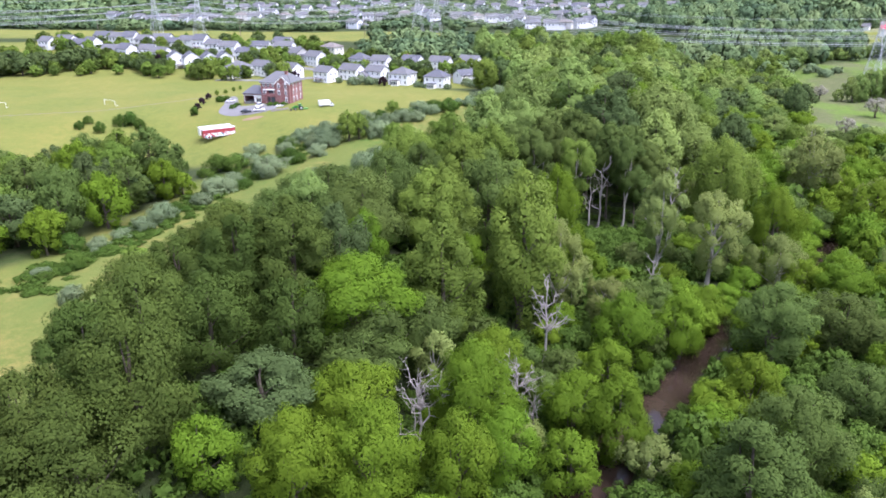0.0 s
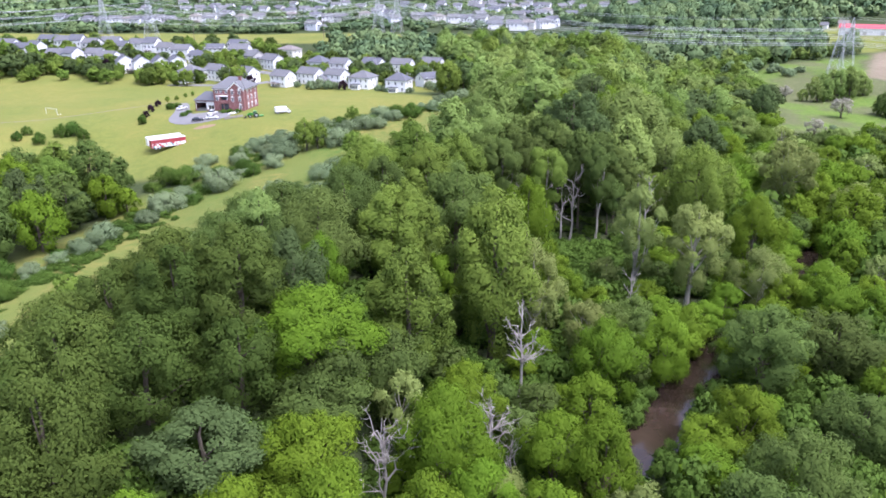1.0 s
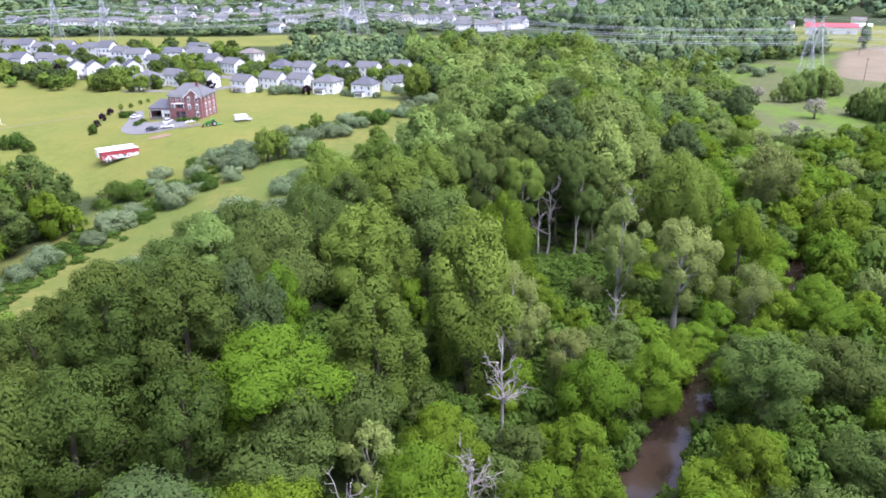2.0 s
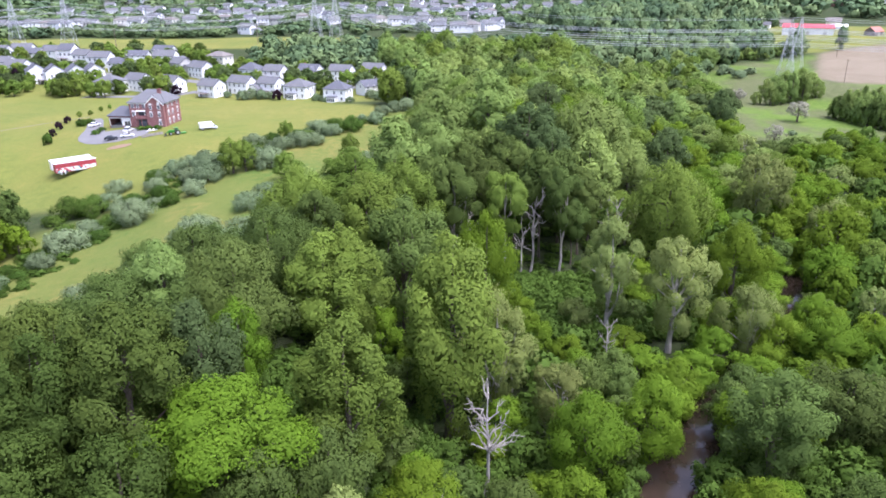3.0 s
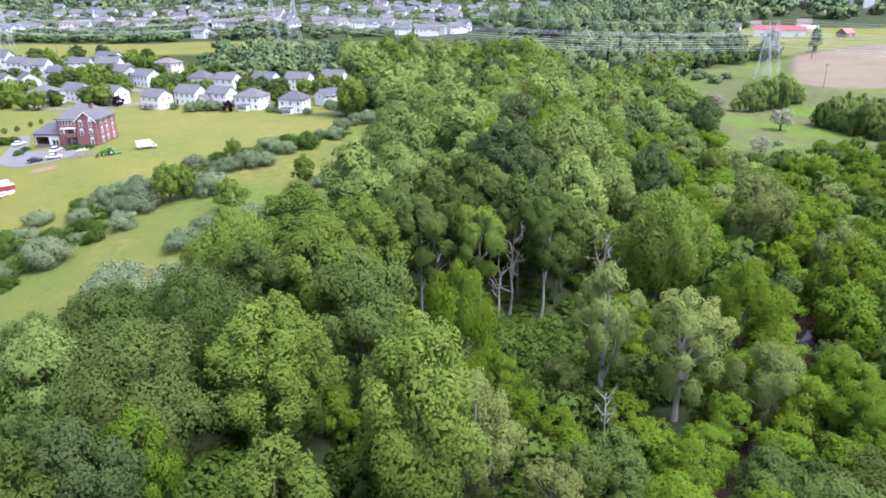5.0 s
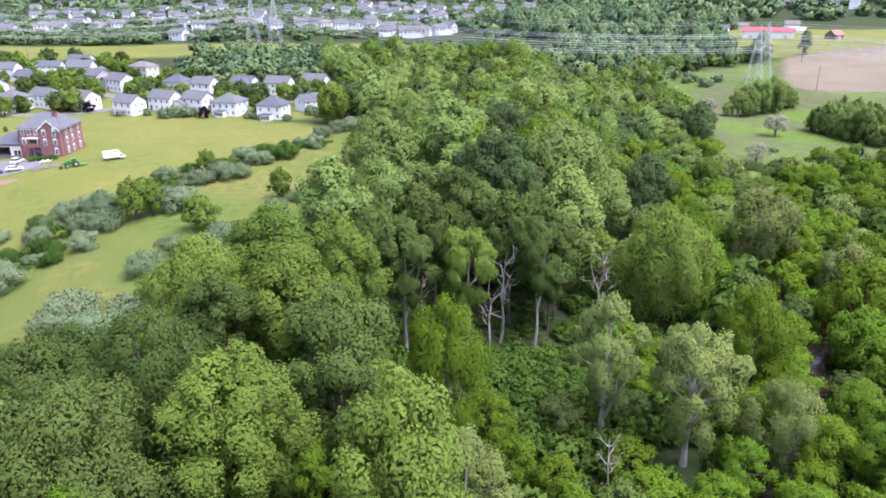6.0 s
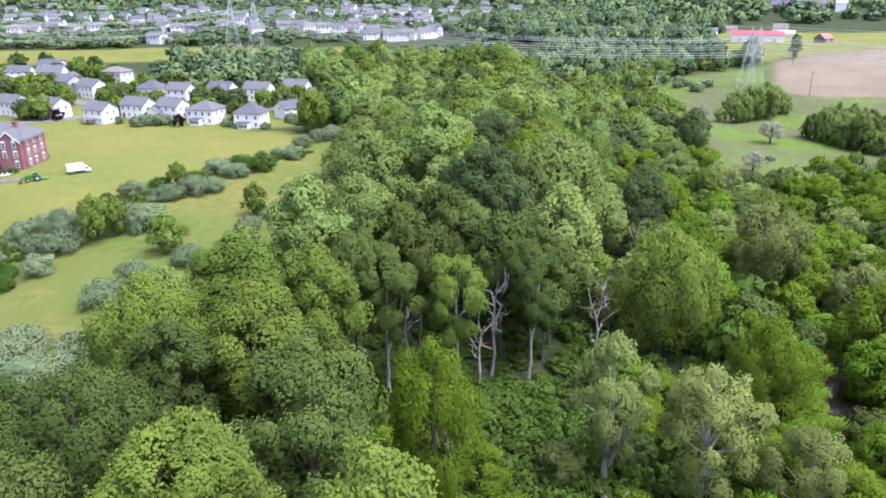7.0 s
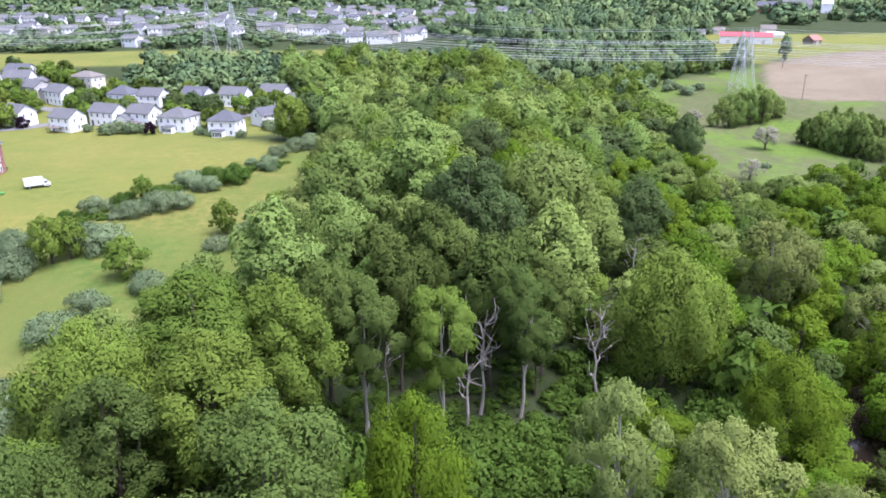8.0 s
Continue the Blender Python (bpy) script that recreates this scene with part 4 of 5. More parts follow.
def house(style, near=True):
    """One house of a style, at the origin, its back towards -y."""
    L, D, H, rise, wallm, roofm, hip, wing, label = STYLES[style]
    ob = tagged(new("house"), label, "house")
    if hip:
        part("wall", boxes("wall", [(-L / 2, L / 2, -D / 2, D / 2, -0.6, H)], wallm), ob)
        part("roof", hip_roof(L, D, H, rise, roofm), ob)
    else:
        part("wall", gable_wall(L, D, H, rise, wallm), ob)
        part("roof", gable_roof(L, D, H, rise, roofm), ob)
    n = 4 if L > 11 else 3
    xs = [(-L / 2 + L * (i + 0.5) / n) for i in range(n)]
    spots = [(x, -D / 2, 3.55, 0) for x in xs] + [(x, -D / 2, 0.8, 0) for x in xs[1:]]
    spots += [(L / 2, -D / 5, 3.55, 90), (L / 2, D / 5, 3.55, 90), (L / 2, 0, 0.8, 90), (-L / 2, 0, 3.55, -90)]
    windows(ob, spots if near else spots[:3] + spots[-4:-2], near)
    part("door", D_MESH, ob, at=pose(xs[0], -D / 2, 0.1))
    if wing == "garage":
        part("garage_wall", gable_wall(6.5, 6.5, 2.9, 2.0, wallm), ob, at=pose(L / 2 + 2.6, 0.8, 0, 0, 0, 90))
        part("garage_roof", gable_roof(6.5, 6.5, 2.9, 2.0, roofm), ob, at=pose(L / 2 + 2.6, 0.8, 0, 0, 0, 90))
    if wing == "porch":
        part("sunroom", boxes("sunroom", [(-2.6, 1.4, -D / 2 - 3.2, -D / 2 - 0.01, -0.5, 2.5)], wallm), ob)
        part("sunroom_roof", boxes("sunroom_roof", [(-2.8, 1.6, -D / 2 - 3.4, -D / 2 - 0.02, 2.5, 2.75)], roofm), ob)
        for i in range(4):
            part("sunroom_window", W_FAR, ob, at=pose(-2.0 + i * 0.95, -D / 2 - 3.2, 0.6) @ Matrix.Diagonal((0.62, 1, 1, 1)))
    if wing == "cross":
        part("cross_wall", gable_wall(D + 1.6, 5.2, H, 2.3, wallm), ob, at=pose(L / 4, -0.8, 0, 0, 0, 90))
        part("cross_roof", gable_roof(D + 1.6, 5.2, H, 2.3, roofm), ob, at=pose(L / 4, -0.8, 0.02, 0, 0, 90))
        windows(ob, [(L / 4 - 1.2, -D / 2 - 1.6, 3.55, 0), (L / 4 + 1.2, -D / 2 - 1.6, 3.55, 0), (L / 4, -D / 2 - 1.6, 0.8, 0)], near)
    if wing == "deck":
        part("deck", boxes("deck", [(-L / 3, L / 5, -D / 2 - 3.5, -D / 2 - 0.01, 1.9, 2.1)] + [(x, x + 0.15, -D / 2 - 3.4, -D / 2 - 3.25, -0.6, 1.9) for x in (-L / 3 + 0.1, 0, L / 5 - 0.3)] +
                           [(-L / 3, L / 5, -D / 2 - 3.5, -D / 2 - 3.44, 2.9, 3.0)], M_WOODF), ob)
    if wing == "cross":
        part("chimney", boxes("chimney", [(-L / 2 + 1.6, -L / 2 + 2.4, 0.6, 1.4, H + rise * 0.5, H + rise + 0.5)], M_BRICK), ob)
    return ob


STYLES = {
    "white": (12.5, 8.5, 5.7, 2.9, M_WHITE, M_SHINGLE, False, "garage", "white two-storey house with a grey gabled roof and garage"),
    "white_b": (11.0, 8.5, 5.6, 2.8, M_WHITE, M_SHINGLE, False, "deck", "white two-storey house with grey gabled roof and wooden deck"),
    "white_d": (11.5, 9.0, 5.7, 3.2, M_WHITE, M_SHINGLE_D, False, "cross", "white two-storey house with dark roof and cross gable"),
    "hip": (12.0, 11.0, 5.7, 3.4, M_WHITE, M_SHINGLE, True, "porch", "white house with a grey hipped roof and glazed sunroom"),
    "hip_d": (11.0, 9.5, 5.8, 3.6, M_WHITE, M_SHINGLE_D, True, "porch", "white house with a blue-grey hipped roof and porch"),
    "cream": (12.5, 9.0, 5.8, 2.6, M_CREAM, M_SHINGLE_B, True, "deck", "cream two-storey house with a low brown hipped roof"),
    "grey": (12.0, 9.0, 5.6, 2.8, M_GREIGE, M_SHINGLE, False, "garage", "grey two-storey house with grey gabled roof"),
    "brick": (12.0, 9.0, 5.7, 3.0, M_WHITE, M_SHINGLE_D, False, "cross", "two-storey house with brick gable and dark shingle roof"),
    "dark_roof": (13.0, 9.0, 4.6, 2.6, M_WHITE, M_SHINGLE_D, False, "", "white house with a long dark blue-grey roof"),
    "row": (8.5, 9.5, 6.8, 3.2, M_WHITE, M_SHINGLE_D, False, "deck", "tall white house with a dark gabled roof and red deck"),
}
KEPT = {}
HOMES = []


def settle(style, x, y, turn, near=True, group="", scale=1.0, lift=0.0):
    m = pose(x, y, ground_z(x, y) + lift, 0, 0, turn) @ Matrix.Diagonal((scale, scale, scale, 1))
    if (style, near) in KEPT:
        ob = copy_thing(KEPT[style, near], m)
    else:
        ob = KEPT[style, near] = house(style, near)
        ob.matrix_basis = m
    HOMES.append((x, y))
    return tagged(ob, group=group)


FRONT = [("white_b", -66, 417, -22), ("white", -52, 424, -20), ("white_b", -37.5, 420, -18), ("hip", -22.5, 407, -12), ("hip_d", -3.5, 391, -8), ("dark_roof", 13, 410, 30), ("white_b", -88, 432, -26), ("hip", -120, 438, -10),
         ("white", -107, 442, -24)]
SECOND = [("hip_d", -51, 458, -14), ("white_b", -38, 455, -14), ("brick", -19, 455, -16), ("white", -2, 454, -12), ("white", 16, 457, -16), ("cream", -74, 499, -20), ("grey", -94, 483, -30), ("white", -80, 469, -30),
          ("dark_roof", -111, 524, -10), ("dark_roof", -124, 510, 10)]
for style, x, y, turn in FRONT:
    settle(style, x, y, turn - (14 if turn < 0 else 0), group="houses along the lawn")
for style, x, y, turn in SECOND:
    settle(style, x, y, turn - 14, group="houses of the second row")
for x, y, turn in ((-166, 465, -62), (-156, 463, -62), (-145, 463, -60), (-136, 465, -60)):
    settle("row", x, y, turn, group="tall houses with decks")
LEFT = [(-273, 522), (-262, 526), (-250, 520), (-217, 494), (-206, 490), (-194, 495), (-182, 484), (-247, 553), (-231, 540), (-221, 536), (-210, 532), (-199, 537), (-190, 528), (-178, 527), (-167, 522), (-155, 511), (-143, 503),
        (-128, 490), (-106, 503), (-238, 512)]
for i, (x, y) in enumerate(LEFT):
    settle(("white_b", "white", "dark_roof", "white", "row")[i % 5], x, y, -30 + (i * 37) % 24, near=False, group="houses beyond the lawn")
FAR_A = [(-206, 788), (-193, 785), (-242, 976), (-185, 812), (-162, 783), (-148, 796), (-188, 936), (-170, 952), (-155, 972), (-136, 934), (-122, 953), (-118, 820), (-78, 666), (-90, 787), (-76, 768), (-62, 765), (-105, 970), (-92, 1035), (-42, 817),
         (-31, 876), (-16, 828), (-10, 742), (12, 790), (26, 806), (20, 987)]
FAR_B = [(33, 759), (46, 741), (58, 727), (71, 726), (76, 795), (76, 664), (90, 642), (104, 656), (118, 663), (130, 686), (84, 709), (116, 791), (130, 828), (144, 825), (157, 858), (92, 1053), (103, 1101), (123, 1103), (140, 1104), (106, 928), (122, 961),
         (136, 961), (153, 995), (167, 975), (181, 990), (194, 959), (176, 817), (190, 794), (290, 1228), (257, 1179), (50, 1057), (67, 996)]
FAR_C = [(-303, 764), (-291, 766), (-279, 767), (-266, 767), (-254, 753), (-240, 741), (-241, 778), (-225, 755), (-286, 940), (-270, 975), (-207, 782), (-189, 764), (-191, 852), (-242, 992), (-258, 993), (-330, 790), (-345, 800)]
for i, (x, y) in enumerate(FAR_A + FAR_B + FAR_C):
    settle(("white_b", "white", "white_d", "dark_roof", "white", "grey", "cream")[(i * 5) % 7], x, y, -40 + (i * 53) % 70, near=False, group="far housing estate")
for i in range(44):
    x, y = fill.uniform(-330, 330), fill.uniform(860, 1250)
    if all((x - a) ** 2 + (y - b) ** 2 > 500 for a, b in HOMES):
        settle(("white_b", "white", "dark_roof", "white")[i % 4], x, y, fill.uniform(-40, 40), near=False, group="far housing estate")


# ---- the large brick house on the lawn ----
def big_house():
    ob = tagged(new("brick_house"), "large three-storey red brick house with grey hipped roof", "house")
    L, D, H = 14.0, 12.5, 8.5
    part("wall", boxes("wall", [(-L / 2, L / 2, -D / 2, D / 2, -1.0, H)], M_BRICK), ob)
    part("roof", hip_roof(L, D, H + 0.02, 4.2, M_SHINGLE, over=0.6, ridge=4.5), ob)
    part("cornice", boxes("cornice", [(-L / 2 - 0.25, L / 2 + 0.25, -D / 2 - 0.25, D / 2 + 0.25, H - 0.3, H)], M_TRIM), ob, "white painted cornice")
    gx, gw = 3.4, 6.6
    part("gable_wall", gable_wall(D / 2 + 1.6, gw, H - 0.1, 2.9, M_BRICK), ob, at=pose(gx, -D / 4 - 0.8, 0, 0, 0, 90))
    part("gable_roof", gable_roof(D / 2 + 1.6, gw, H + 0.05, 2.9, M_SHINGLE, over=0.3), ob, at=pose(gx, -D / 4 - 0.8, 0, 0, 0, 90))
    k = 2.9 / (gw / 2)
    fy = -D / 2 - 1.95
    trim = prism("bargeboard", [(-gw / 2 - 0.4, H - k * 0.4 - 0.35), (0, H + 2.55), (gw / 2 + 0.4, H - k * 0.4 - 0.35), (gw / 2 + 0.4, H - k * 0.4 + 0.1), (0, H + 3.02), (-gw / 2 - 0.4, H - k * 0.4 + 0.1)], fy - 0.06, fy + 0.06, M_TRIM)
    part("bargeboard", trim, ob, "white painted bargeboard", at=pose(gx, 0, 0))
    part("chimney", boxes("chimney", [(gx - 0.55, gx + 0.55, -2.6, -1.5, H + 1.5, H + 4.6), (gx - 0.7, gx + 0.7, -2.75, -1.35, H + 4.35, H + 4.6)], M_BRICK), ob)
    f = -D / 2 - 1.605
    spots = [(x, -D / 2, z, 0) for x in (-5.6, -3.6, -1.4) for z in (6.6,)] + [(x, f, z, 0) for x in (gx - 1.5, gx + 1.6) for z in (6.4, 3.6)] + [(gx + 1.6, f, 0.7, 0)]
    spots += [(-5.6, -D / 2, 3.6, 0)]
    spots += [(L / 2, y, z, 90) for y in (-4.2, -0.6, 3.6) for z in (6.6, 3.6, 0.6)]
    windows(ob, spots)
    arch = prism("window_arch", [(math.cos(a) * 0.68, 0.0 + math.sin(a) * 0.55) for a in np.linspace(0, math.pi, 9)], -0.09, 0.0, M_TRIM)
    for x, y, z, turn in spots:
        part("window_arch", arch, ob, at=pose(x, y, z + 1.722, 0, 0, turn))
    part("balcony", boxes("balcony", [(-4.4, -0.1, -D / 2 - 1.8, -D / 2 - 0.01, 3.0, 3.25), (-4.4, -0.1, -D / 2 - 1.8, -D / 2 - 1.72, 3.25, 4.2), (-4.4, -4.2, -D / 2 - 1.8, -D / 2 - 1.6, -1, 3.0), (-2.2, -2.0, -D / 2 - 1.8, -D / 2 - 1.6, -1, 3.0)], M_BRICK), ob)
    part("balcony_canopy", boxes("canopy", [(-4.2, -0.3, -D / 2 - 1.9, -D / 2 - 0.01, 5.6, 5.85), (-4.1, -3.95, -D / 2 - 1.8, -D / 2 - 1.65, 4.2, 5.6), (-0.5, -0.35, -D / 2 - 1.8, -D / 2 - 1.65, 4.2, 5.6)], M_TRIM), ob, "white canopy over the balcony")
    part("balcony_door", boxes("balcony_door", [(-3.6, -0.9, -D / 2 - 0.05, -D / 2 - 0.005, 3.25, 5.5)], M_GLASS), ob)
    part("patio_door", boxes("patio_door", [(-4.0, -0.8, -D / 2 - 0.06, -D / 2 - 0.005, 0.0, 2.3)], M_GLASS), ob)
    part("wall_vent", boxes("wall_vent", [(gx + 1.2, gx + 2.0, f - 0.05, f - 0.005, 8.6, 9.2)], M_TRIM), ob)
    # garage wing
    g = new("garage")
    g.parent = ob
    g.matrix_basis = pose(-L / 2 - 4.3, -1.5, 0)
    part("garage_wall", boxes("garage_wall", [(-4.3, 4.25, -4.5, 4.5, 2.75, 3.5), (-4.3, -3.9, -4.5, 4.5, -1, 2.75), (0.7, 1.4, -4.5, -4.1, -1, 2.75), (3.9, 4.25, -4.5, 4.5, -1, 2.75), (-3.9, 3.9, 4.1, 4.5, -1, 2.75)], M_BRICK), g)
    part("garage_floor", boxes("garage_floor", [(-3.9, 3.9, -4.4, 4.1, -1.0, 0.05)], M_ASPHALT), g)
    part("garage_ceiling", boxes("garage_ceiling", [(-3.9, 3.9, -4.1, 4.1, 2.6, 2.74)], M_TRIM), g)
    part("garage_roof", hip_roof(8.6, 9.0, 3.5, 3.2, M_SHINGLE_D, ridge=2.5), g)
    part("garage_door", boxes("garage_door", [(1.4, 3.9, -4.35, -4.28, 1.55, 2.75), (1.4, 1.6, -4.35, -4.28, 0, 1.55), (2.55, 2.75, -4.35, -4.28, 0, 1.55), (3.7, 3.9, -4.35, -4.28, 0, 1.55)], M_TRIM), g, "white garage door with dark glazing")
    part("garage_trim", boxes("garage_trim", [(-4.0, 4.0, -4.62, -4.505, 2.75, 3.0), (-4.0, -3.8, -4.6, -4.505, 0, 2.75), (0.65, 1.45, -4.6, -4.505, 0, 2.75), (3.8, 4.0, -4.6, -4.505, 0, 2.75)], M_TRIM), g, "white trim round the openings")
    ob.matrix_basis = pose(-71.2, 326.0, ground_z(-71, 322) + 0.1, 0, 0, -11)
    HOMES.append((-72, 325))
    return ob


big_house()


# ---- paved and bare patches that follow the ground ----
def draped(name, outline, lift, mat, label, cat, step=2.0, kind="structure"):
    """A thin sheet with a skirt that lies on the ground inside an outline."""
    xs, ys = [p[0] for p in outline], [p[1] for p in outline]
    bm = bmesh.new()
    face = bm.faces.new([bm.verts.new((x, y, 0)) for x, y in outline])
    for i in range(int((max(xs) - min(xs)) / step)):
        bmesh.ops.bisect_plane(bm, geom=bm.verts[:] + bm.edges[:] + bm.faces[:], plane_co=(min(xs) + (i + 1) * step, 0, 0), plane_no=(1, 0, 0))
    for i in range(int((max(ys) - min(ys)) / step)):
        bmesh.ops.bisect_plane(bm, geom=bm.verts[:] + bm.edges[:] + bm.faces[:], plane_co=(0, min(ys) + (i + 1) * step, 0), plane_no=(0, 1, 0))
    for v in bm.verts:
        v.co.z = ground_z(v.co.x, v.co.y) + lift
    if bm.faces[:] and sum(f.normal.z for f in bm.faces) < 0:
        bmesh.ops.reverse_faces(bm, faces=bm.faces[:])
    me = bpy.data.meshes.new(name)
    bm.to_mesh(me)
    bm.free()
    me.materials.append(mat)
    return tagged(new(name, me), label, cat, kind=kind)


def ring(cx, cy, rx, ry, turn=0, n=22):
    c, s = math.cos(radians(turn)), math.sin(radians(turn))
    return [(cx + rx * math.cos(a) * c - ry * math.sin(a) * s, cy + rx * math.cos(a) * s + ry * math.sin(a) * c) for a in np.linspace(0, 2 * math.pi, n, endpoint=False)]


def ribbon(points, width):
    pts = [Vector((*p, 0)) for p in points]
    l, r = [], []
    for i, p in enumerate(pts):
        w = (pts[min(i + 1, len(pts) - 1)] - pts[max(i - 1, 0)]).normalized()
        q = Vector((-w.y, w.x, 0)) * width / 2
        l.append((p + q)[:2])
        r.append((p - q)[:2])
    return [tuple(v) for v in l + r[::-1]]


draped("driveway", [(-96.5, 314), (-95, 309.5), (-91.5, 305.5), (-87, 303.2), (-80, 302.6), (-74, 304.4), (-70.5, 308.5), (-70.5, 319), (-88, 318), (-91, 326), (-95, 340), (-98, 347), (-101, 346), (-99, 334), (-97, 324)], 0.12, M_ASPHALT, "grey asphalt drive in front of the garage", "driveway")
draped("road", ribbon([(-130, 425), (-100, 421), (-84, 424), (-72, 432), (-60, 444), (-40, 440), (0, 432), (30, 436)], 6.0), 0.12, M_ASPHALT, "grey asphalt street between the rows of houses", "road", 4.0)
draped("road", ribbon([(-60, 444), (-90, 462), (-120, 478), (-170, 494), (-230, 512), (-290, 530)], 6.0), 0.1, M_ASPHALT, "grey asphalt street of the housing estate", "road", 4.0)
draped("soil_bed", ring(-77.8, 297.8, 4.3, 1.6, 8), 0.1, mottled("red_soil", (0.19, 0.125, 0.085), (0.25, 0.175, 0.115), 0.8, 0.95, fine=3.0), "bare reddish soil patch dug in the lawn", "soil bed", 1.5)
draped("soil_bed", [(-71.5, 303.5), (-64.5, 306), (-65.5, 309.5), (-72.5, 307)], 0.1, mottled("dark_soil", (0.10, 0.09, 0.07), (0.17, 0.16, 0.13), 0.8, 0.95), "dark planted garden bed in the lawn", "soil bed", 1.5)
draped("track", ribbon([(-330, 268), (-230, 290), (-180, 304), (-150, 318), (-120, 340), (-104, 352)], 0.7), 0.08, M_WOODF, "worn earth track across the far lawn", "track", 4.0)
draped("track", ribbon([(113, 178), (110, 190), (114, 200), (124, 212)], 3.5), 0.1, M_SOIL, "bare earth bank beside the creek", "track", 2.0)

# planting on the lawn round the brick house
for x, y, w, kind in ((-105.7, 310.6, 3.6, "shrub"), (-107.1, 319.6, 2.6, "plum"), (-108.3, 329.7, 2.8, "plum"), (-108.6, 339.8, 2.8, "plum"), (-109, 355, 2.2, "round"), (-106, 359, 2.0, "round"), (-106, 373, 2.0, "round"), (-105, 382, 2.0, "round")):
    plant(kind, x, y, w, tall=w * 1.15, level=2, group="young trees along the drive")
for x, y, w in ((-101, 333, 5), (-99, 336, 4), (-91, 316, 3.2), (-90, 320, 3), (-74.5, 315, 3), (-71.5, 314.5, 3.2), (-68.5, 314.2, 3), (-65, 334, 2.5)):
    plant("shrub", x, y, w, tall=w * 0.55, level=2, group="clipped shrubs by the brick house", label="low clipped green shrub beside the brick house")
for x, y, w in ((-32.5, 400, 5.4), (-85, 424, 5.2), (-27, 447, 4), (-178, 470, 8)):
    plant("plum", x, y, w, tall=w * 0.95, level=2, label="dark purple-leaved garden tree between the houses")
for x, y, w in ((-50, 404, 6), (-46, 405, 7), (-41, 404, 6.5), (-37, 404, 5), (-14, 394, 4.5), (-11, 391, 4), (-9, 388, 3.5), (2, 381, 4), (-58, 411, 4.5), (12, 395, 6), (16, 388, 6), (20, 380, 7), (22, 372, 7)):
    plant("olive", x, y, w, tall=w * 0.75, level=2, group="garden hedge shrubs")
for i in range(520):
    x, y = fill.uniform(-290, 32), fill.uniform(404, 550)
    near_home = min((x - a) ** 2 + (y - b) ** 2 for a, b in HOMES)
    if near_home > 52 and inside(x, y, ESTATE) and y > 408 - x * 0.12:
        w = fill.uniform(5.5, 9.5)
        plant(("round", "round", "dark", "round", "maple")[i % 5], x, y, w, tall=w * fill.uniform(0.85, 1.2), level=2, group="garden trees of the estate")
for x, y, w in ((-262, 438, 15), (-250, 442, 14), (-240, 450, 15), (-228, 456, 14), (-262, 452, 15), (-248, 458, 13), (-218, 462, 13), (-275, 440, 15), (-205, 462, 11), (-194, 460, 9), (-188, 465, 9), (-290, 446, 14), (-305, 450, 14), (-282, 462, 14)):
    plant("round" if x % 2 else "dark", x, y, w, tall=w * fill.uniform(0.8, 1.0), level=2, group="trees at the end of the lawn")
# ---- vehicles ----
def wheel(parent, x, y, r, w):
    v = new("wheel")
    v.parent = parent
    v.matrix_basis = pose(x, y, r, 90)
    for nm, rad, wid, mat in (("tyre", r, w, M_RUBBER), ("rim", r * 0.55, w * 1.06, M_STEEL)):
        bm = bmesh.new()
        bmesh.ops.create_cone(bm, cap_ends=True, segments=16, radius1=rad, radius2=rad, depth=wid)
        me = bpy.data.meshes.new(nm)
        bm.to_mesh(me)
        bm.free()
        me.materials.append(mat)
        part(nm, me, v)


def car(x, y, turn, paint, label, tall=1.45, length=4.6):
    ob = tagged(new("car"), label, "car", "cars on the drive")
    h, l = tall, length / 2
    body = prism("body", [(-l, 0.35), (l, 0.35), (l, 0.62), (l - 0.15, 0.85), (0.9, 0.98), (-l + 0.3, 1.0), (-l, 0.8)], -0.88, 0.88, paint)
    cabin = prism("cabin", [(-l + 0.45, 0.98), (1.0, 0.98), (0.35, h - 0.06), (-l + 1.1, h - 0.06)], -0.78, 0.78, M_GLASS)
    part("body", body, ob)
    part("cabin", cabin, ob, "dark tinted car windows")
    part("car_roof", boxes("car_roof", [(-l + 1.05, 0.4, -0.74, 0.74, h - 0.08, h)], paint, 0.03), ob)
    for px in (-l + 0.85, l - 0.85):
        for py in (-0.82, 0.82):
            wheel(ob, px, py, 0.33, 0.22)
    for py in (-0.6, 0.6):
        part("headlight", boxes("headlight", [(l - 0.04, l + 0.02, py - 0.18, py + 0.18, 0.6, 0.75)], M_TRIM), ob)
    ob.matrix_basis = pose(x, y, ground_z(x, y) + 0.14, 0, 0, turn)
    return ob


car(-95.2, 329.5, 60, M_PAINTW, "white car parked on the asphalt drive")
car(-82.4, 305.6, 10, M_PAINTD, "dark blue saloon parked on the asphalt drive")
car(-77.0, 306.4, 8, M_PAINTW, "white saloon parked on the asphalt drive")
car(-78.6, 314.0, 75, M_PAINTW, "white van-like car parked before the garage", 1.75, 4.8)


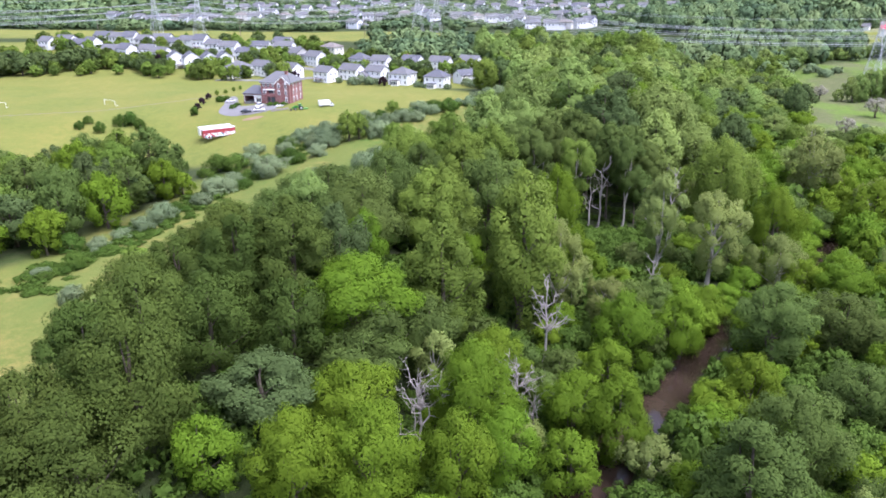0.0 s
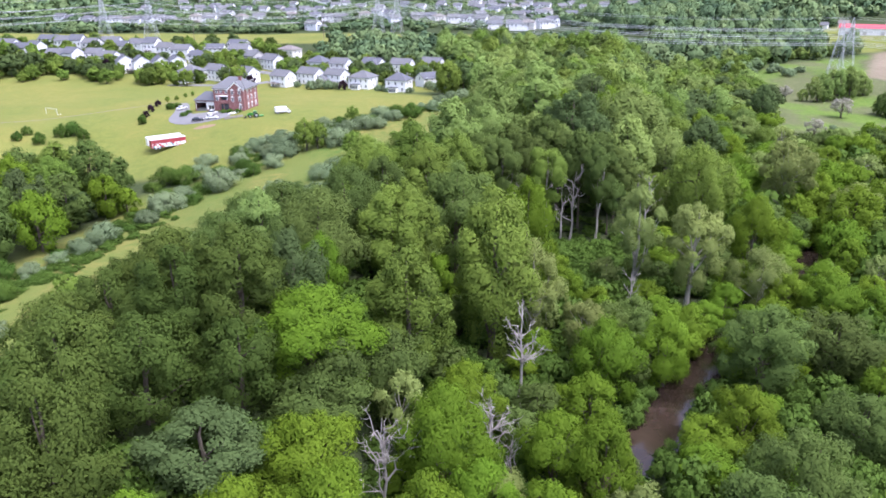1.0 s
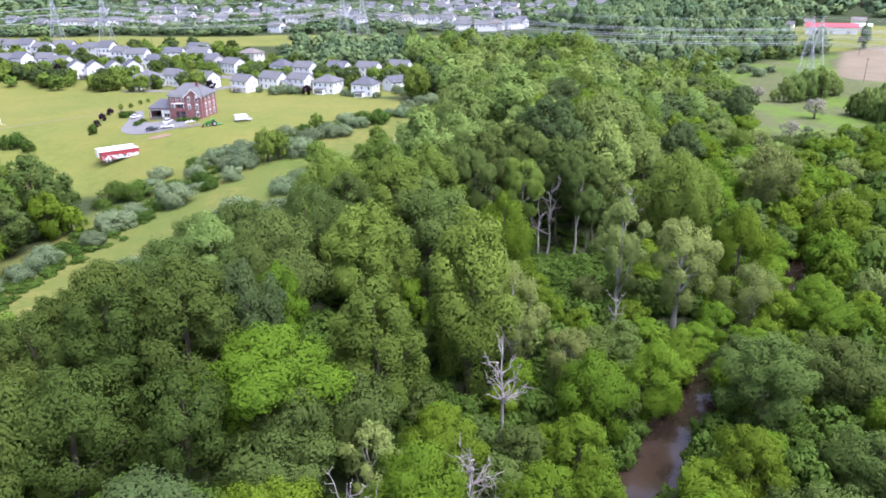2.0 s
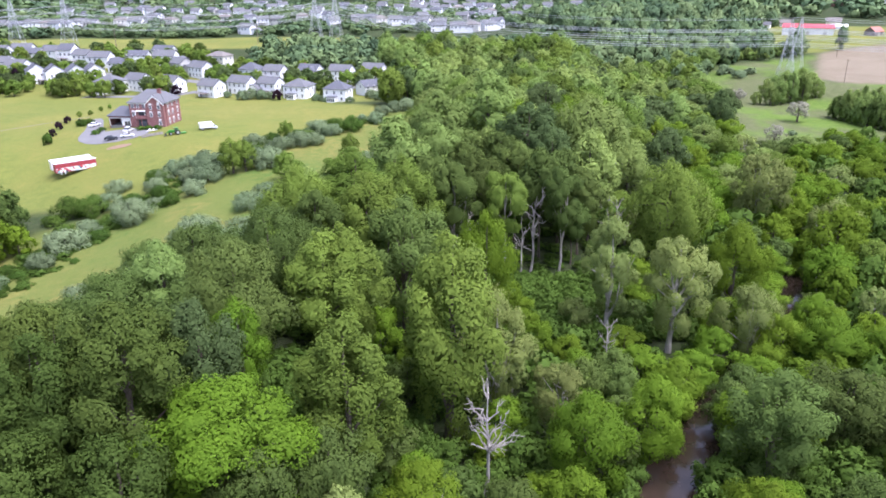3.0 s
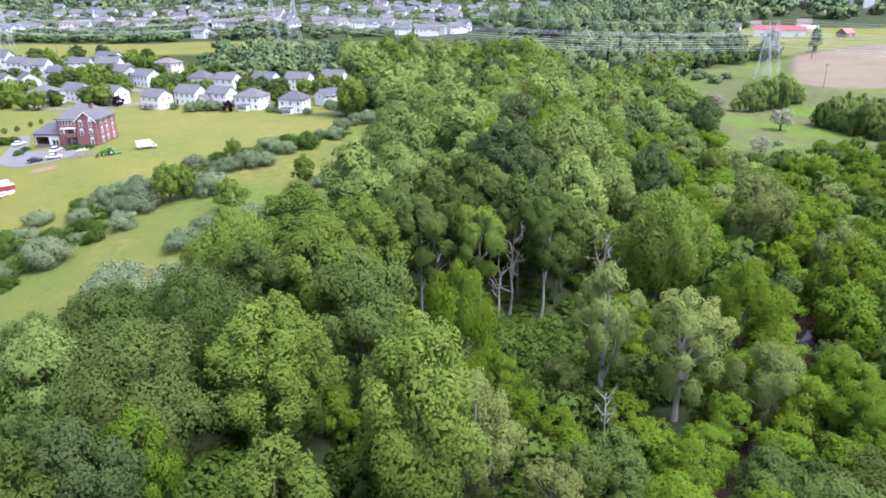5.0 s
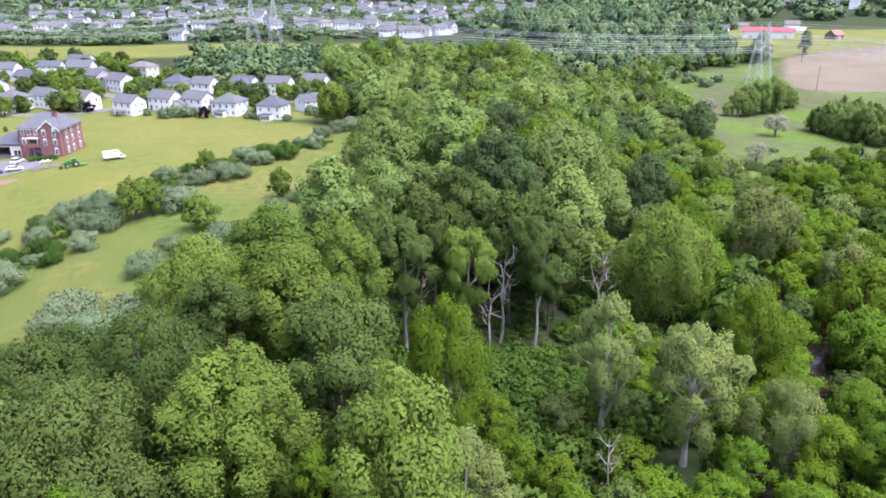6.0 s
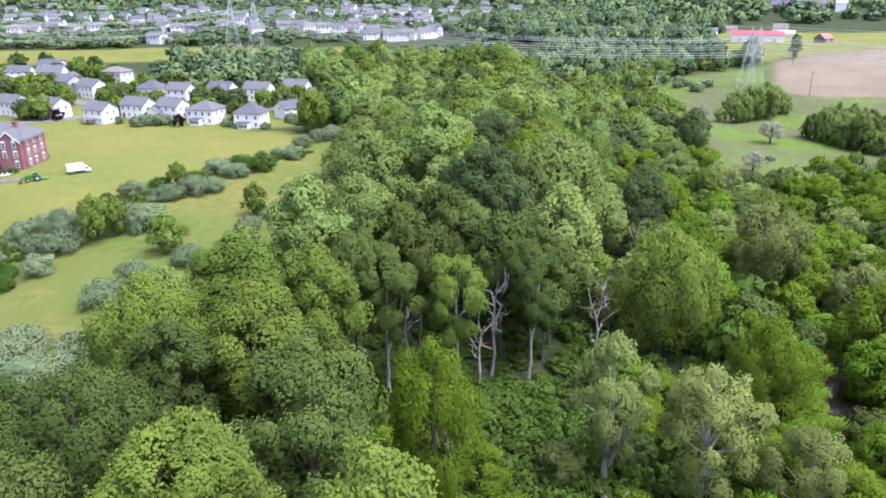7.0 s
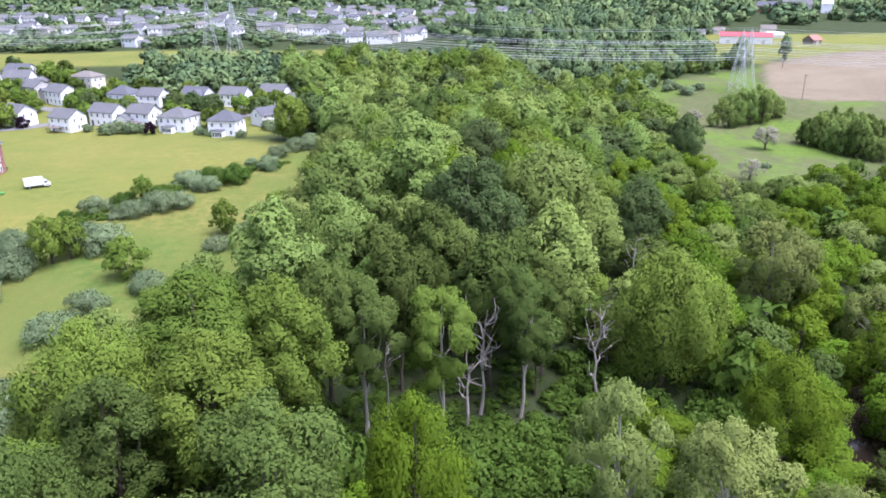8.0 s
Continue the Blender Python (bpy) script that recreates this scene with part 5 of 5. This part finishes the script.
def box_truck(x, y, turn):
    ob = tagged(new("box_truck"), "white box truck parked on the mown lawn", "truck")
    part("cargo_box", boxes("cargo_box", [(-3.6, 1.9, -1.2, 1.2, 0.95, 3.3)], M_PAINTW, 0.05), ob)
    part("chassis", boxes("chassis", [(-3.6, 3.5, -0.5, 0.5, 0.55, 0.94)], M_PAINTD), ob)
    part("cab", prism("cab", [(2.0, 0.5), (3.9, 0.5), (3.95, 1.15), (3.3, 1.35), (2.85, 2.25), (2.0, 2.3)], -1.0, 1.0, M_PAINTW), ob)
    part("windscreen", prism("windscreen", [(3.33, 1.36), (2.92, 2.16), (2.96, 2.2), (3.4, 1.38)], -0.9, 0.9, M_GLASS), ob)
    for py in (-1.012, 1.002):
        part("side_window", boxes("side_window", [(2.2, 2.85, py, py + 0.01, 1.4, 2.05)], M_GLASS), ob)
    for px in (-2.3, 3.0):
        for py in (-0.95, 0.95):
            wheel(ob, px, py, 0.42, 0.28)
    ob.matrix_basis = pose(x, y, ground_z(x, y), 0, 0, turn) @ Matrix.Scale(0.84, 4)


box_truck(-49.8, 310.8, 22)

M_MURAL, _t, _b = material("painted_mural", 0.5)
_v = _t.nodes.new("ShaderNodeTexVoronoi")
_v.inputs["Scale"].default_value = 1.9
_t.links.new(_t.nodes.new("ShaderNodeTexCoord").outputs["Object"], _v.inputs["Vector"])
_r = _t.nodes.new("ShaderNodeValToRGB")
_r.color_ramp.interpolation = "CONSTANT"
for _ in range(4):
    _r.color_ramp.elements.new(0.5)
for _e, (_p, _c) in zip(_r.color_ramp.elements, ((0.0, (0.78, 0.76, 0.74)), (0.35, (0.50, 0.06, 0.07)), (0.5, (0.05, 0.09, 0.14)), (0.62, (0.75, 0.75, 0.74)), (0.78, (0.08, 0.32, 0.36)), (0.9, (0.62, 0.6, 0.6)))):
    _e.position, _e.color = _p, (*_c, 1)
_s = _t.nodes.new("ShaderNodeSeparateColor")
_t.links.new(_v.outputs["Color"], _s.inputs["Color"])
_t.links.new(_s.outputs[0], _r.inputs["Fac"])
_t.links.new(_r.outputs["Color"], _b.inputs["Base Color"])


def trailer(x, y, turn, length, side, label, mural=True):
    ob = tagged(new("semi_trailer"), label, "trailer", "trailers on the lawn")
    l = length / 2
    part("body", boxes("body", [(-l, l, -1.25, 1.25, 0.85, 3.75)], side, 0.04), ob)
    part("roof", boxes("roof", [(-l - 0.05, l + 0.05, -1.3, 1.3, 3.75, 3.88)], M_PAINTW), ob, "white sheet roof")
    if mural:
        part("mural", boxes("mural", [(-l + 0.3, l - 0.2, -1.31, -1.255, 0.9, 2.35)], M_MURAL), ob, "white, teal and dark painted shapes")
    part("underframe", boxes("underframe", [(-l + 0.3, l - 0.3, -0.5, 0.5, 0.6, 0.84), (l - 3.5, l - 3.3, -0.9, -0.7, -0.3, 0.84), (l - 3.5, l - 3.3, 0.7, 0.9, -0.3, 0.84)], M_PAINTD), ob)
    for px in (-l + 1.6, -l + 2.8):
        for py in (-0.95, 0.95):
            wheel(ob, px, py, 0.5, 0.5)
    ob.matrix_basis = pose(x, y, ground_z(x, y), 0, 0, turn)


trailer(-87.9, 283.0, 33, 12.6, M_PAINTR, "red semi-trailer with painted side panels on the lawn")
trailer(-90.2, 285.9, 33, 12.4, M_PAINTW, "white semi-trailer parked behind a red one", False)


def tractor(x, y, turn):
    ob = tagged(new("tractor"), "green farm tractor with front loader on the lawn", "tractor")
    part("hood", boxes("hood", [(0.0, 2.0, -0.42, 0.42, 0.85, 1.55)], M_PAINTG, 0.08), ob)
    part("cab", boxes("cab", [(-1.2, 0.0, -0.65, 0.65, 1.0, 2.3)], M_GLASS, 0.04), ob, "glazed cab")
    part("cab_roof", boxes("cab_roof", [(-1.35, 0.15, -0.75, 0.75, 2.3, 2.48)], M_PAINTG, 0.05), ob)
    for py in (-0.85, 0.85):
        wheel(ob, -0.9, py, 0.85, 0.5)
        part("fender", boxes("fender", [(-1.6, -0.2, py - 0.25, py + 0.25, 1.72, 1.8)], M_PAINTG), ob)
    for py in (-0.7, 0.7):
        wheel(ob, 1.5, py, 0.5, 0.35)
        part("loader_arm", prism("loader_arm", [(0.2, 1.5), (1.6, 1.5), (3.1, 0.5), (3.1, 0.7), (1.7, 1.72), (0.2, 1.7)], py * 0.8 - 0.06, py * 0.8 + 0.06, M_PAINTG), ob)
    part("bucket", prism("bucket", [(3.0, 0.1), (3.7, 0.1), (3.75, 0.18), (3.15, 0.25), (3.1, 0.85), (3.0, 0.85)], -0.9, 0.9, M_PAINTD), ob)
    part("mower_deck", boxes("mower_deck", [(-3.9, -1.8, -0.9, 0.9, 0.25, 0.55)], M_PAINTG, 0.05), ob)
    ob.matrix_basis = pose(x, y, ground_z(x, y), 0, 0, turn)


tractor(-60.3, 304.8, 205)


def patio_set(x, y):
    for i in range(3):
        ob = tagged(new("sun_lounger"), "white sun lounger on the lawn by the house", "lounger", "loungers by the house")
        part("bed", boxes("bed", [(-0.3, 0.3, -0.9, 0.5, 0.3, 0.38)], M_TRIM), ob)
        part("back", prism("back", [(0.5, 0.32), (1.0, 0.75), (0.96, 0.8), (0.46, 0.38)], -0.3, 0.3, M_TRIM), ob, at=pose(0, 0, 0, 0, 0, 90))
        for px in (-0.25, 0.2):
            for py in (-0.8, 0.4):
                part("leg", boxes("leg", [(px, px + 0.05, py, py + 0.05, 0, 0.3)], M_TRIM), ob)
        ob.matrix_basis = pose(x + i * 1.2, y + i * 0.4, ground_z(x, y) + 0.02, 0, 0, -30)


patio_set(-71.0, 311.6)


def goal(x, y, turn):
    ob = tagged(new("soccer_goal"), "white metal soccer goal on the far lawn", "goal", "soccer goals")
    part("crossbar", boxes("crossbar", [(-3.6, 3.6, -0.06, 0.06, 2.3, 2.42)], M_TRIM), ob)
    for px in (-3.6, 3.48):
        part("post", boxes("post", [(px, px + 0.12, -0.06, 0.06, 0, 2.3)], M_TRIM), ob)
        part("stay", boxes("stay", [(px, px + 0.08, 0.06, 1.8, 0, 0.08)], M_TRIM), ob)
    ob.matrix_basis = pose(x, y, ground_z(x, y), 0, 0, turn)


goal(-196, 322, 10)
goal(-150, 330, -30)


# ---- farm across the meadow ----
def barn(x, y, turn, L, D, H, rise, wallm, roofm, label, bays=0):
    ob = tagged(new("barn"), label, "barn")
    part("wall", gable_wall(L, D, H, rise, wallm), ob)
    part("roof", gable_roof(L, D, H, rise, roofm, over=0.6), ob)
    for i in range(bays):
        part("barn_door", boxes("barn_door", [(-1.4, 1.4, -0.06, 0, 0, 2.6)], M_GREIGE), ob, at=pose(-L / 2 + L * (i + 0.5) / bays, -D / 2, 0))
    ob.matrix_basis = pose(x, y, ground_z(x, y), 0, 0, turn)
    HOMES.append((x, y))


barn(386, 634, -33, 39, 11, 5.6, 2.6, M_WHITE, M_REDROOF, "long white barn with a bright red roof", 3)
barn(431, 613, 20, 11, 9, 3.4, 3.2, M_WOODF, M_RED_DECK, "weathered wooden barn with a red roof", 1)
barn(386, 700, -40, 8, 6, 3.5, 2.2, M_WHITE, M_SHINGLE, "small white farm shed with grey roof")
barn(412, 712, -30, 9, 7, 3.5, 2.4, M_CREAM, M_SHINGLE_B, "small cream farm shed with brown roof")
barn(437, 668, -33, 13, 6, 2.8, 1.6, M_WHITE, M_TRIM, "low white farm shed with pale roof")
barn(446, 690, -30, 12, 8, 5.5, 3, M_CREAM, M_SHINGLE_B, "cream farmhouse with a brown shingle roof", 1)
barn(640, 960, -33, 30, 16, 8, 5, M_BRICK, M_SHINGLE_D, "large dark red farm building with grey roof", 2)
barn(668, 945, -33, 34, 16, 10, 5, M_GREIGE, M_SHINGLE, "large grey farm building with pale roof", 2)
barn(700, 930, -33, 12, 10, 12, 4, M_WHITE, M_TRIM, "tall white farm building with a pale roof", 1)


# ---- power line ----
def strut(parts, a, b, w):
    tube(parts, [a, b], [w, w], 4)


PYLON = 0.7         # height of these pylons against the full pattern


def pylon(x, y, turn, H=44.0, B=9.5):
    ob = tagged(new("pylon"), "galvanised steel lattice pylon with three pairs of arms", "pylon", "pylons of the power line")
    W = lambda z: B / 2 * (1 - z / H) ** 1.15 + 0.75
    zs = [0, 6.5, 12.5, 18, 22.5, 26.5, 30, 33.5, 37, 40.5, H]
    for sx in (-1, 1):
        for sy in (-1, 1):
            p = ([], [])
            tube(p, [(sx * W(z), sy * W(z), z) for z in zs], [0.15] * len(zs), 4)
            part("leg", raw_mesh("leg", *p, M_STEEL), ob)
    for a, b in zip(zs, zs[1:]):
        p = ([], [])
        for s in (-1, 1):
            for u, v in ((a, b), (b, a)):
                strut(p, (-W(u), s * W(u), u), (W(v), s * W(v), v), 0.065)
                strut(p, (s * W(u), -W(u), u), (s * W(v), W(v), v), 0.065)
            strut(p, (-W(b), s * W(b), b), (W(b), s * W(b), b), 0.065)
            strut(p, (s * W(b), -W(b), b), (s * W(b), W(b), b), 0.065)
        tagged(part("bracing", raw_mesh("bracing", *p, M_STEEL), ob), kind="stuff")
    for z, reach in ((27.5, 6.5), (33.5, 7.5), (39.5, 6.0)):
        for s in (-1, 1):
            p = ([], [])
            for sy in (-1, 1):
                strut(p, (s * W(z), sy * W(z), z), (s * reach, 0, z), 0.1)
                strut(p, (s * W(z), sy * W(z), z + 2.2), (s * reach, 0, z), 0.08)
            strut(p, (s * reach, 0, z), (s * reach, 0, z - 2.0), 0.1)
            part("cross_arm", raw_mesh("cross_arm", *p, M_STEEL), ob)
    p = ([], [])
    for sx in (-1, 1):
        for sy in (-1, 1):
            strut(p, (sx * W(H), sy * W(H), H), (0, 0, H + 3), 0.1)
    part("peak", raw_mesh("peak", *p, M_STEEL), ob)
    ob.matrix_basis = pose(x, y, ground_z(x, y) - 0.2, 0, 0, turn) @ Matrix.Diagonal((0.85, 0.85, PYLON, 1))
    return ob


LINE_A = [(-520, 556), (-212, 562), (-20, 584), (264, 460), (560, 330)]
LINE_B = [(-520, 584), (-188, 586), (-6, 592), (276, 470), (575, 345)]
for line in (LINE_A, LINE_B):
    for i, (x, y) in enumerate(line):
        a, b = line[max(i - 1, 0)], line[min(i + 1, len(line) - 1)]
        pylon(x, y, math.degrees(math.atan2(b[1] - a[1], b[0] - a[0])) + 90)
    for (ax, ay), (bx, by) in zip(line, line[1:]):
        q = math.atan2(by - ay, bx - ax) + math.pi / 2
        za, zb = ground_z(ax, ay), ground_z(bx, by)
        for z, reach in ((25.5, 6.5), (31.5, 7.5), (37.5, 6.0), (47.0, 0.0)):
            for s in ((-1, 1) if reach else (1,)):
                ox, oy = math.cos(q) * reach * s * 0.85, math.sin(q) * reach * s * 0.85
                pts = [(ax + ox + (bx - ax) * u, ay + oy + (by - ay) * u, za + z * PYLON + (zb - za) * u - 7.0 * 4 * u * (1 - u)) for u in np.linspace(0, 1, 15)]
                p = ([], [])
                tube(p, pts, [0.12 if reach else 0.07] * 15, 3)
                tagged(new("power_cable", raw_mesh("power_cable", *p, M_CABLE)), "grey sagging power cable strung between pylons", "cable", "cables of the power line")


def wood_pole(x, y, H=11.0):
    ob = tagged(new("utility_pole"), "brown wooden utility pole with a cross arm", "pole", "wooden poles")
    p = ([], [])
    tube(p, [(0, 0, -0.5), (0, 0, H)], [0.2, 0.14], 8)
    part("post", raw_mesh("post", *p, M_POLE), ob)
    part("cross_arm", boxes("cross_arm", [(-1.2, 1.2, -0.17, -0.07, H - 1.0, H - 0.8)], M_POLE), ob)
    ob.matrix_basis = pose(x, y, ground_z(x, y), 0, 0, -20)


for x, y in ((171, 536), (130, 484), (281, 428), (342, 527), (68, 560), (-60, 575), (-150, 560), (-260, 572)):
    wood_pole(x, y, 13)
# ---- woods too far and too many to count ----
def far_leaves():
    m, t, b = material("hazed_wood_leaves", 0.75, 0.0, 0.05)
    at = t.nodes.new("ShaderNodeAttribute")
    at.attribute_name = "species"
    ramp = t.nodes.new("ShaderNodeValToRGB")
    for _ in range(2):
        ramp.color_ramp.elements.new(0.5)
    # tone differs by tree; all four greens are greyed and blued as distance haze
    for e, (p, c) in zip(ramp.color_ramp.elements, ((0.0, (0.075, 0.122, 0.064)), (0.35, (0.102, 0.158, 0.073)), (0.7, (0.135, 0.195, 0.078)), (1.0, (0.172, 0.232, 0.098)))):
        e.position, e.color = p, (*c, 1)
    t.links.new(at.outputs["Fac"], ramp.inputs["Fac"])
    geo = t.nodes.new("ShaderNodeNewGeometry")
    hue = t.nodes.new("ShaderNodeHueSaturation")
    r = t.nodes.new("ShaderNodeMapRange")
    r.inputs["To Min"].default_value, r.inputs["To Max"].default_value = 0.93, 1.08
    t.links.new(geo.outputs["Random Per Island"], r.inputs["Value"])
    t.links.new(r.outputs["Result"], hue.inputs["Value"])
    t.links.new(ramp.outputs["Color"], hue.inputs["Color"])
    t.links.new(hue.outputs["Color"], b.inputs["Base Color"])
    return m


M_HAZED_FAR = far_leaves()


FAR_SHAPES = {}


def far_wood(name, label, x, y, width, tall, leaves, seed):
    """One mesh of many crowns, each of clumped leaf sprays on boughs, reaching to the ground."""
    rng = np.random.default_rng(seed)
    n = len(x)
    z = height(x, y)
    if leaves not in FAR_SHAPES:
        FAR_SHAPES[leaves] = [lobed_crown(np.random.default_rng(500 + leaves * 7 + v), 1.0, 0.05, 2.0, 15, leaves, 2.9 / leaves ** 0.5, 0.42, (0.34, 0.48), 1.05, 0.0, 0.1 + 0.12 * v) for v in range(5)]
    pick_ = rng.integers(0, 5, n)
    turn = rng.uniform(0, 6.283, n)
    cos_, nors, kinds = [], [], []
    species = np.clip(rng.beta(1.6, 1.6, n) + 0.15 * np.sin(x * 0.02) * np.cos(y * 0.017), 0, 1)
    for v, (co, _, _, nor) in enumerate(FAR_SHAPES[leaves]):
        nor = unit(nor * 0.55 + unit(co - np.array([0, 0, 0.75])) * 0.7)
        i = np.flatnonzero(pick_ == v)
        c, q = np.cos(turn[i])[:, None], np.sin(turn[i])[:, None]
        R, H = (width[i] / 2)[:, None], (tall[i] / 2)[:, None]
        cos_.append(np.stack([x[i, None] + R * (co[:, 0] * c - co[:, 1] * q), y[i, None] + R * (co[:, 0] * q + co[:, 1] * c), z[i, None] - 0.2 + H * co[:, 2]], -1).reshape(-1, 3))
        nors.append(np.stack([nor[:, 0] * c - nor[:, 1] * q, nor[:, 0] * q + nor[:, 1] * c, np.repeat(nor[None, :, 2], len(i), 0)], -1).reshape(-1, 3))
        kinds.append(np.repeat(species[i], len(co) // 3))
    co = np.concatenate(cos_)
    me = raw_mesh(name, co, np.arange(len(co)).reshape(-1, 3), M_HAZED_FAR, np.concatenate(nors))
    sp = me.attributes.new("species", "FLOAT", "FACE")
    sp.data.foreach_set("value", np.concatenate(kinds).astype(np.float32))
    return tagged(new(name, me), label, "woods", kind="stuff")


def far_places(n, x0, x1, y0, y1, seed, gap=9.0, wedge=0.95):
    rng = np.random.default_rng(seed)
    x, y = rng.uniform(x0, x1, n), rng.uniform(y0, y1, n)
    ok = (np.abs(x) < 90 + y * wedge)
    for p in OPEN:
        ok &= ~inside(x, y, p)
    homes = np.array(HOMES)
    for a, b in homes:
        ok &= ~((np.abs(x - a) < gap * 0.55) & (y - b > -3.6 * gap) & (y - b < 0.6 * gap))
    near = np.array([s[:2] for s in STANDING])
    x, y = x[ok], y[ok]
    keep = np.ones(len(x), bool)
    if y0 < 560:
        for i in range(0, len(x), 400):
            keep[i:i + 400] = (np.hypot(x[i:i + 400, None] - near[None, :, 0], y[i:i + 400, None] - near[None, :, 1]) > 7).all(1)
    return x[keep], y[keep], rng


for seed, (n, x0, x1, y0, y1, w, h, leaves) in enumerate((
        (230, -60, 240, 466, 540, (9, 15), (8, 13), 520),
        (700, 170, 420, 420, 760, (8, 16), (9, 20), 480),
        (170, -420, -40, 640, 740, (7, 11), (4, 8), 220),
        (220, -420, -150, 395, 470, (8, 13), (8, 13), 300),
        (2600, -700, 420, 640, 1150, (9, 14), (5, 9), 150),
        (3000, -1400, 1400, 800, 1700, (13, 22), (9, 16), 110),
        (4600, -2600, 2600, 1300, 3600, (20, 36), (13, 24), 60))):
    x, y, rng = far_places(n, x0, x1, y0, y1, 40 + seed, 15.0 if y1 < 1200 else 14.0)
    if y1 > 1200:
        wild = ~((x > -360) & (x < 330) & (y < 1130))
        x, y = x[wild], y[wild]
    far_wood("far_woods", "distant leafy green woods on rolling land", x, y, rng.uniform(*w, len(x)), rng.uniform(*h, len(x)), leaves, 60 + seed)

# the same wood where it goes on behind the flight's beginning
rng = np.random.default_rng(321)
x, y = rng.uniform(-150, 200, 1500), rng.uniform(-130, 42, 1500)
keep = wooded(x, y) & wooded(x - 5, y) & wooded(x + 5, y)
x, y = x[keep], y[keep]
far_wood("woodland", "dense leafy green wood on both sides of the creek", x, y, rng.uniform(8, 14, len(x)), rng.uniform(9, 19, len(x)), 170, 71)
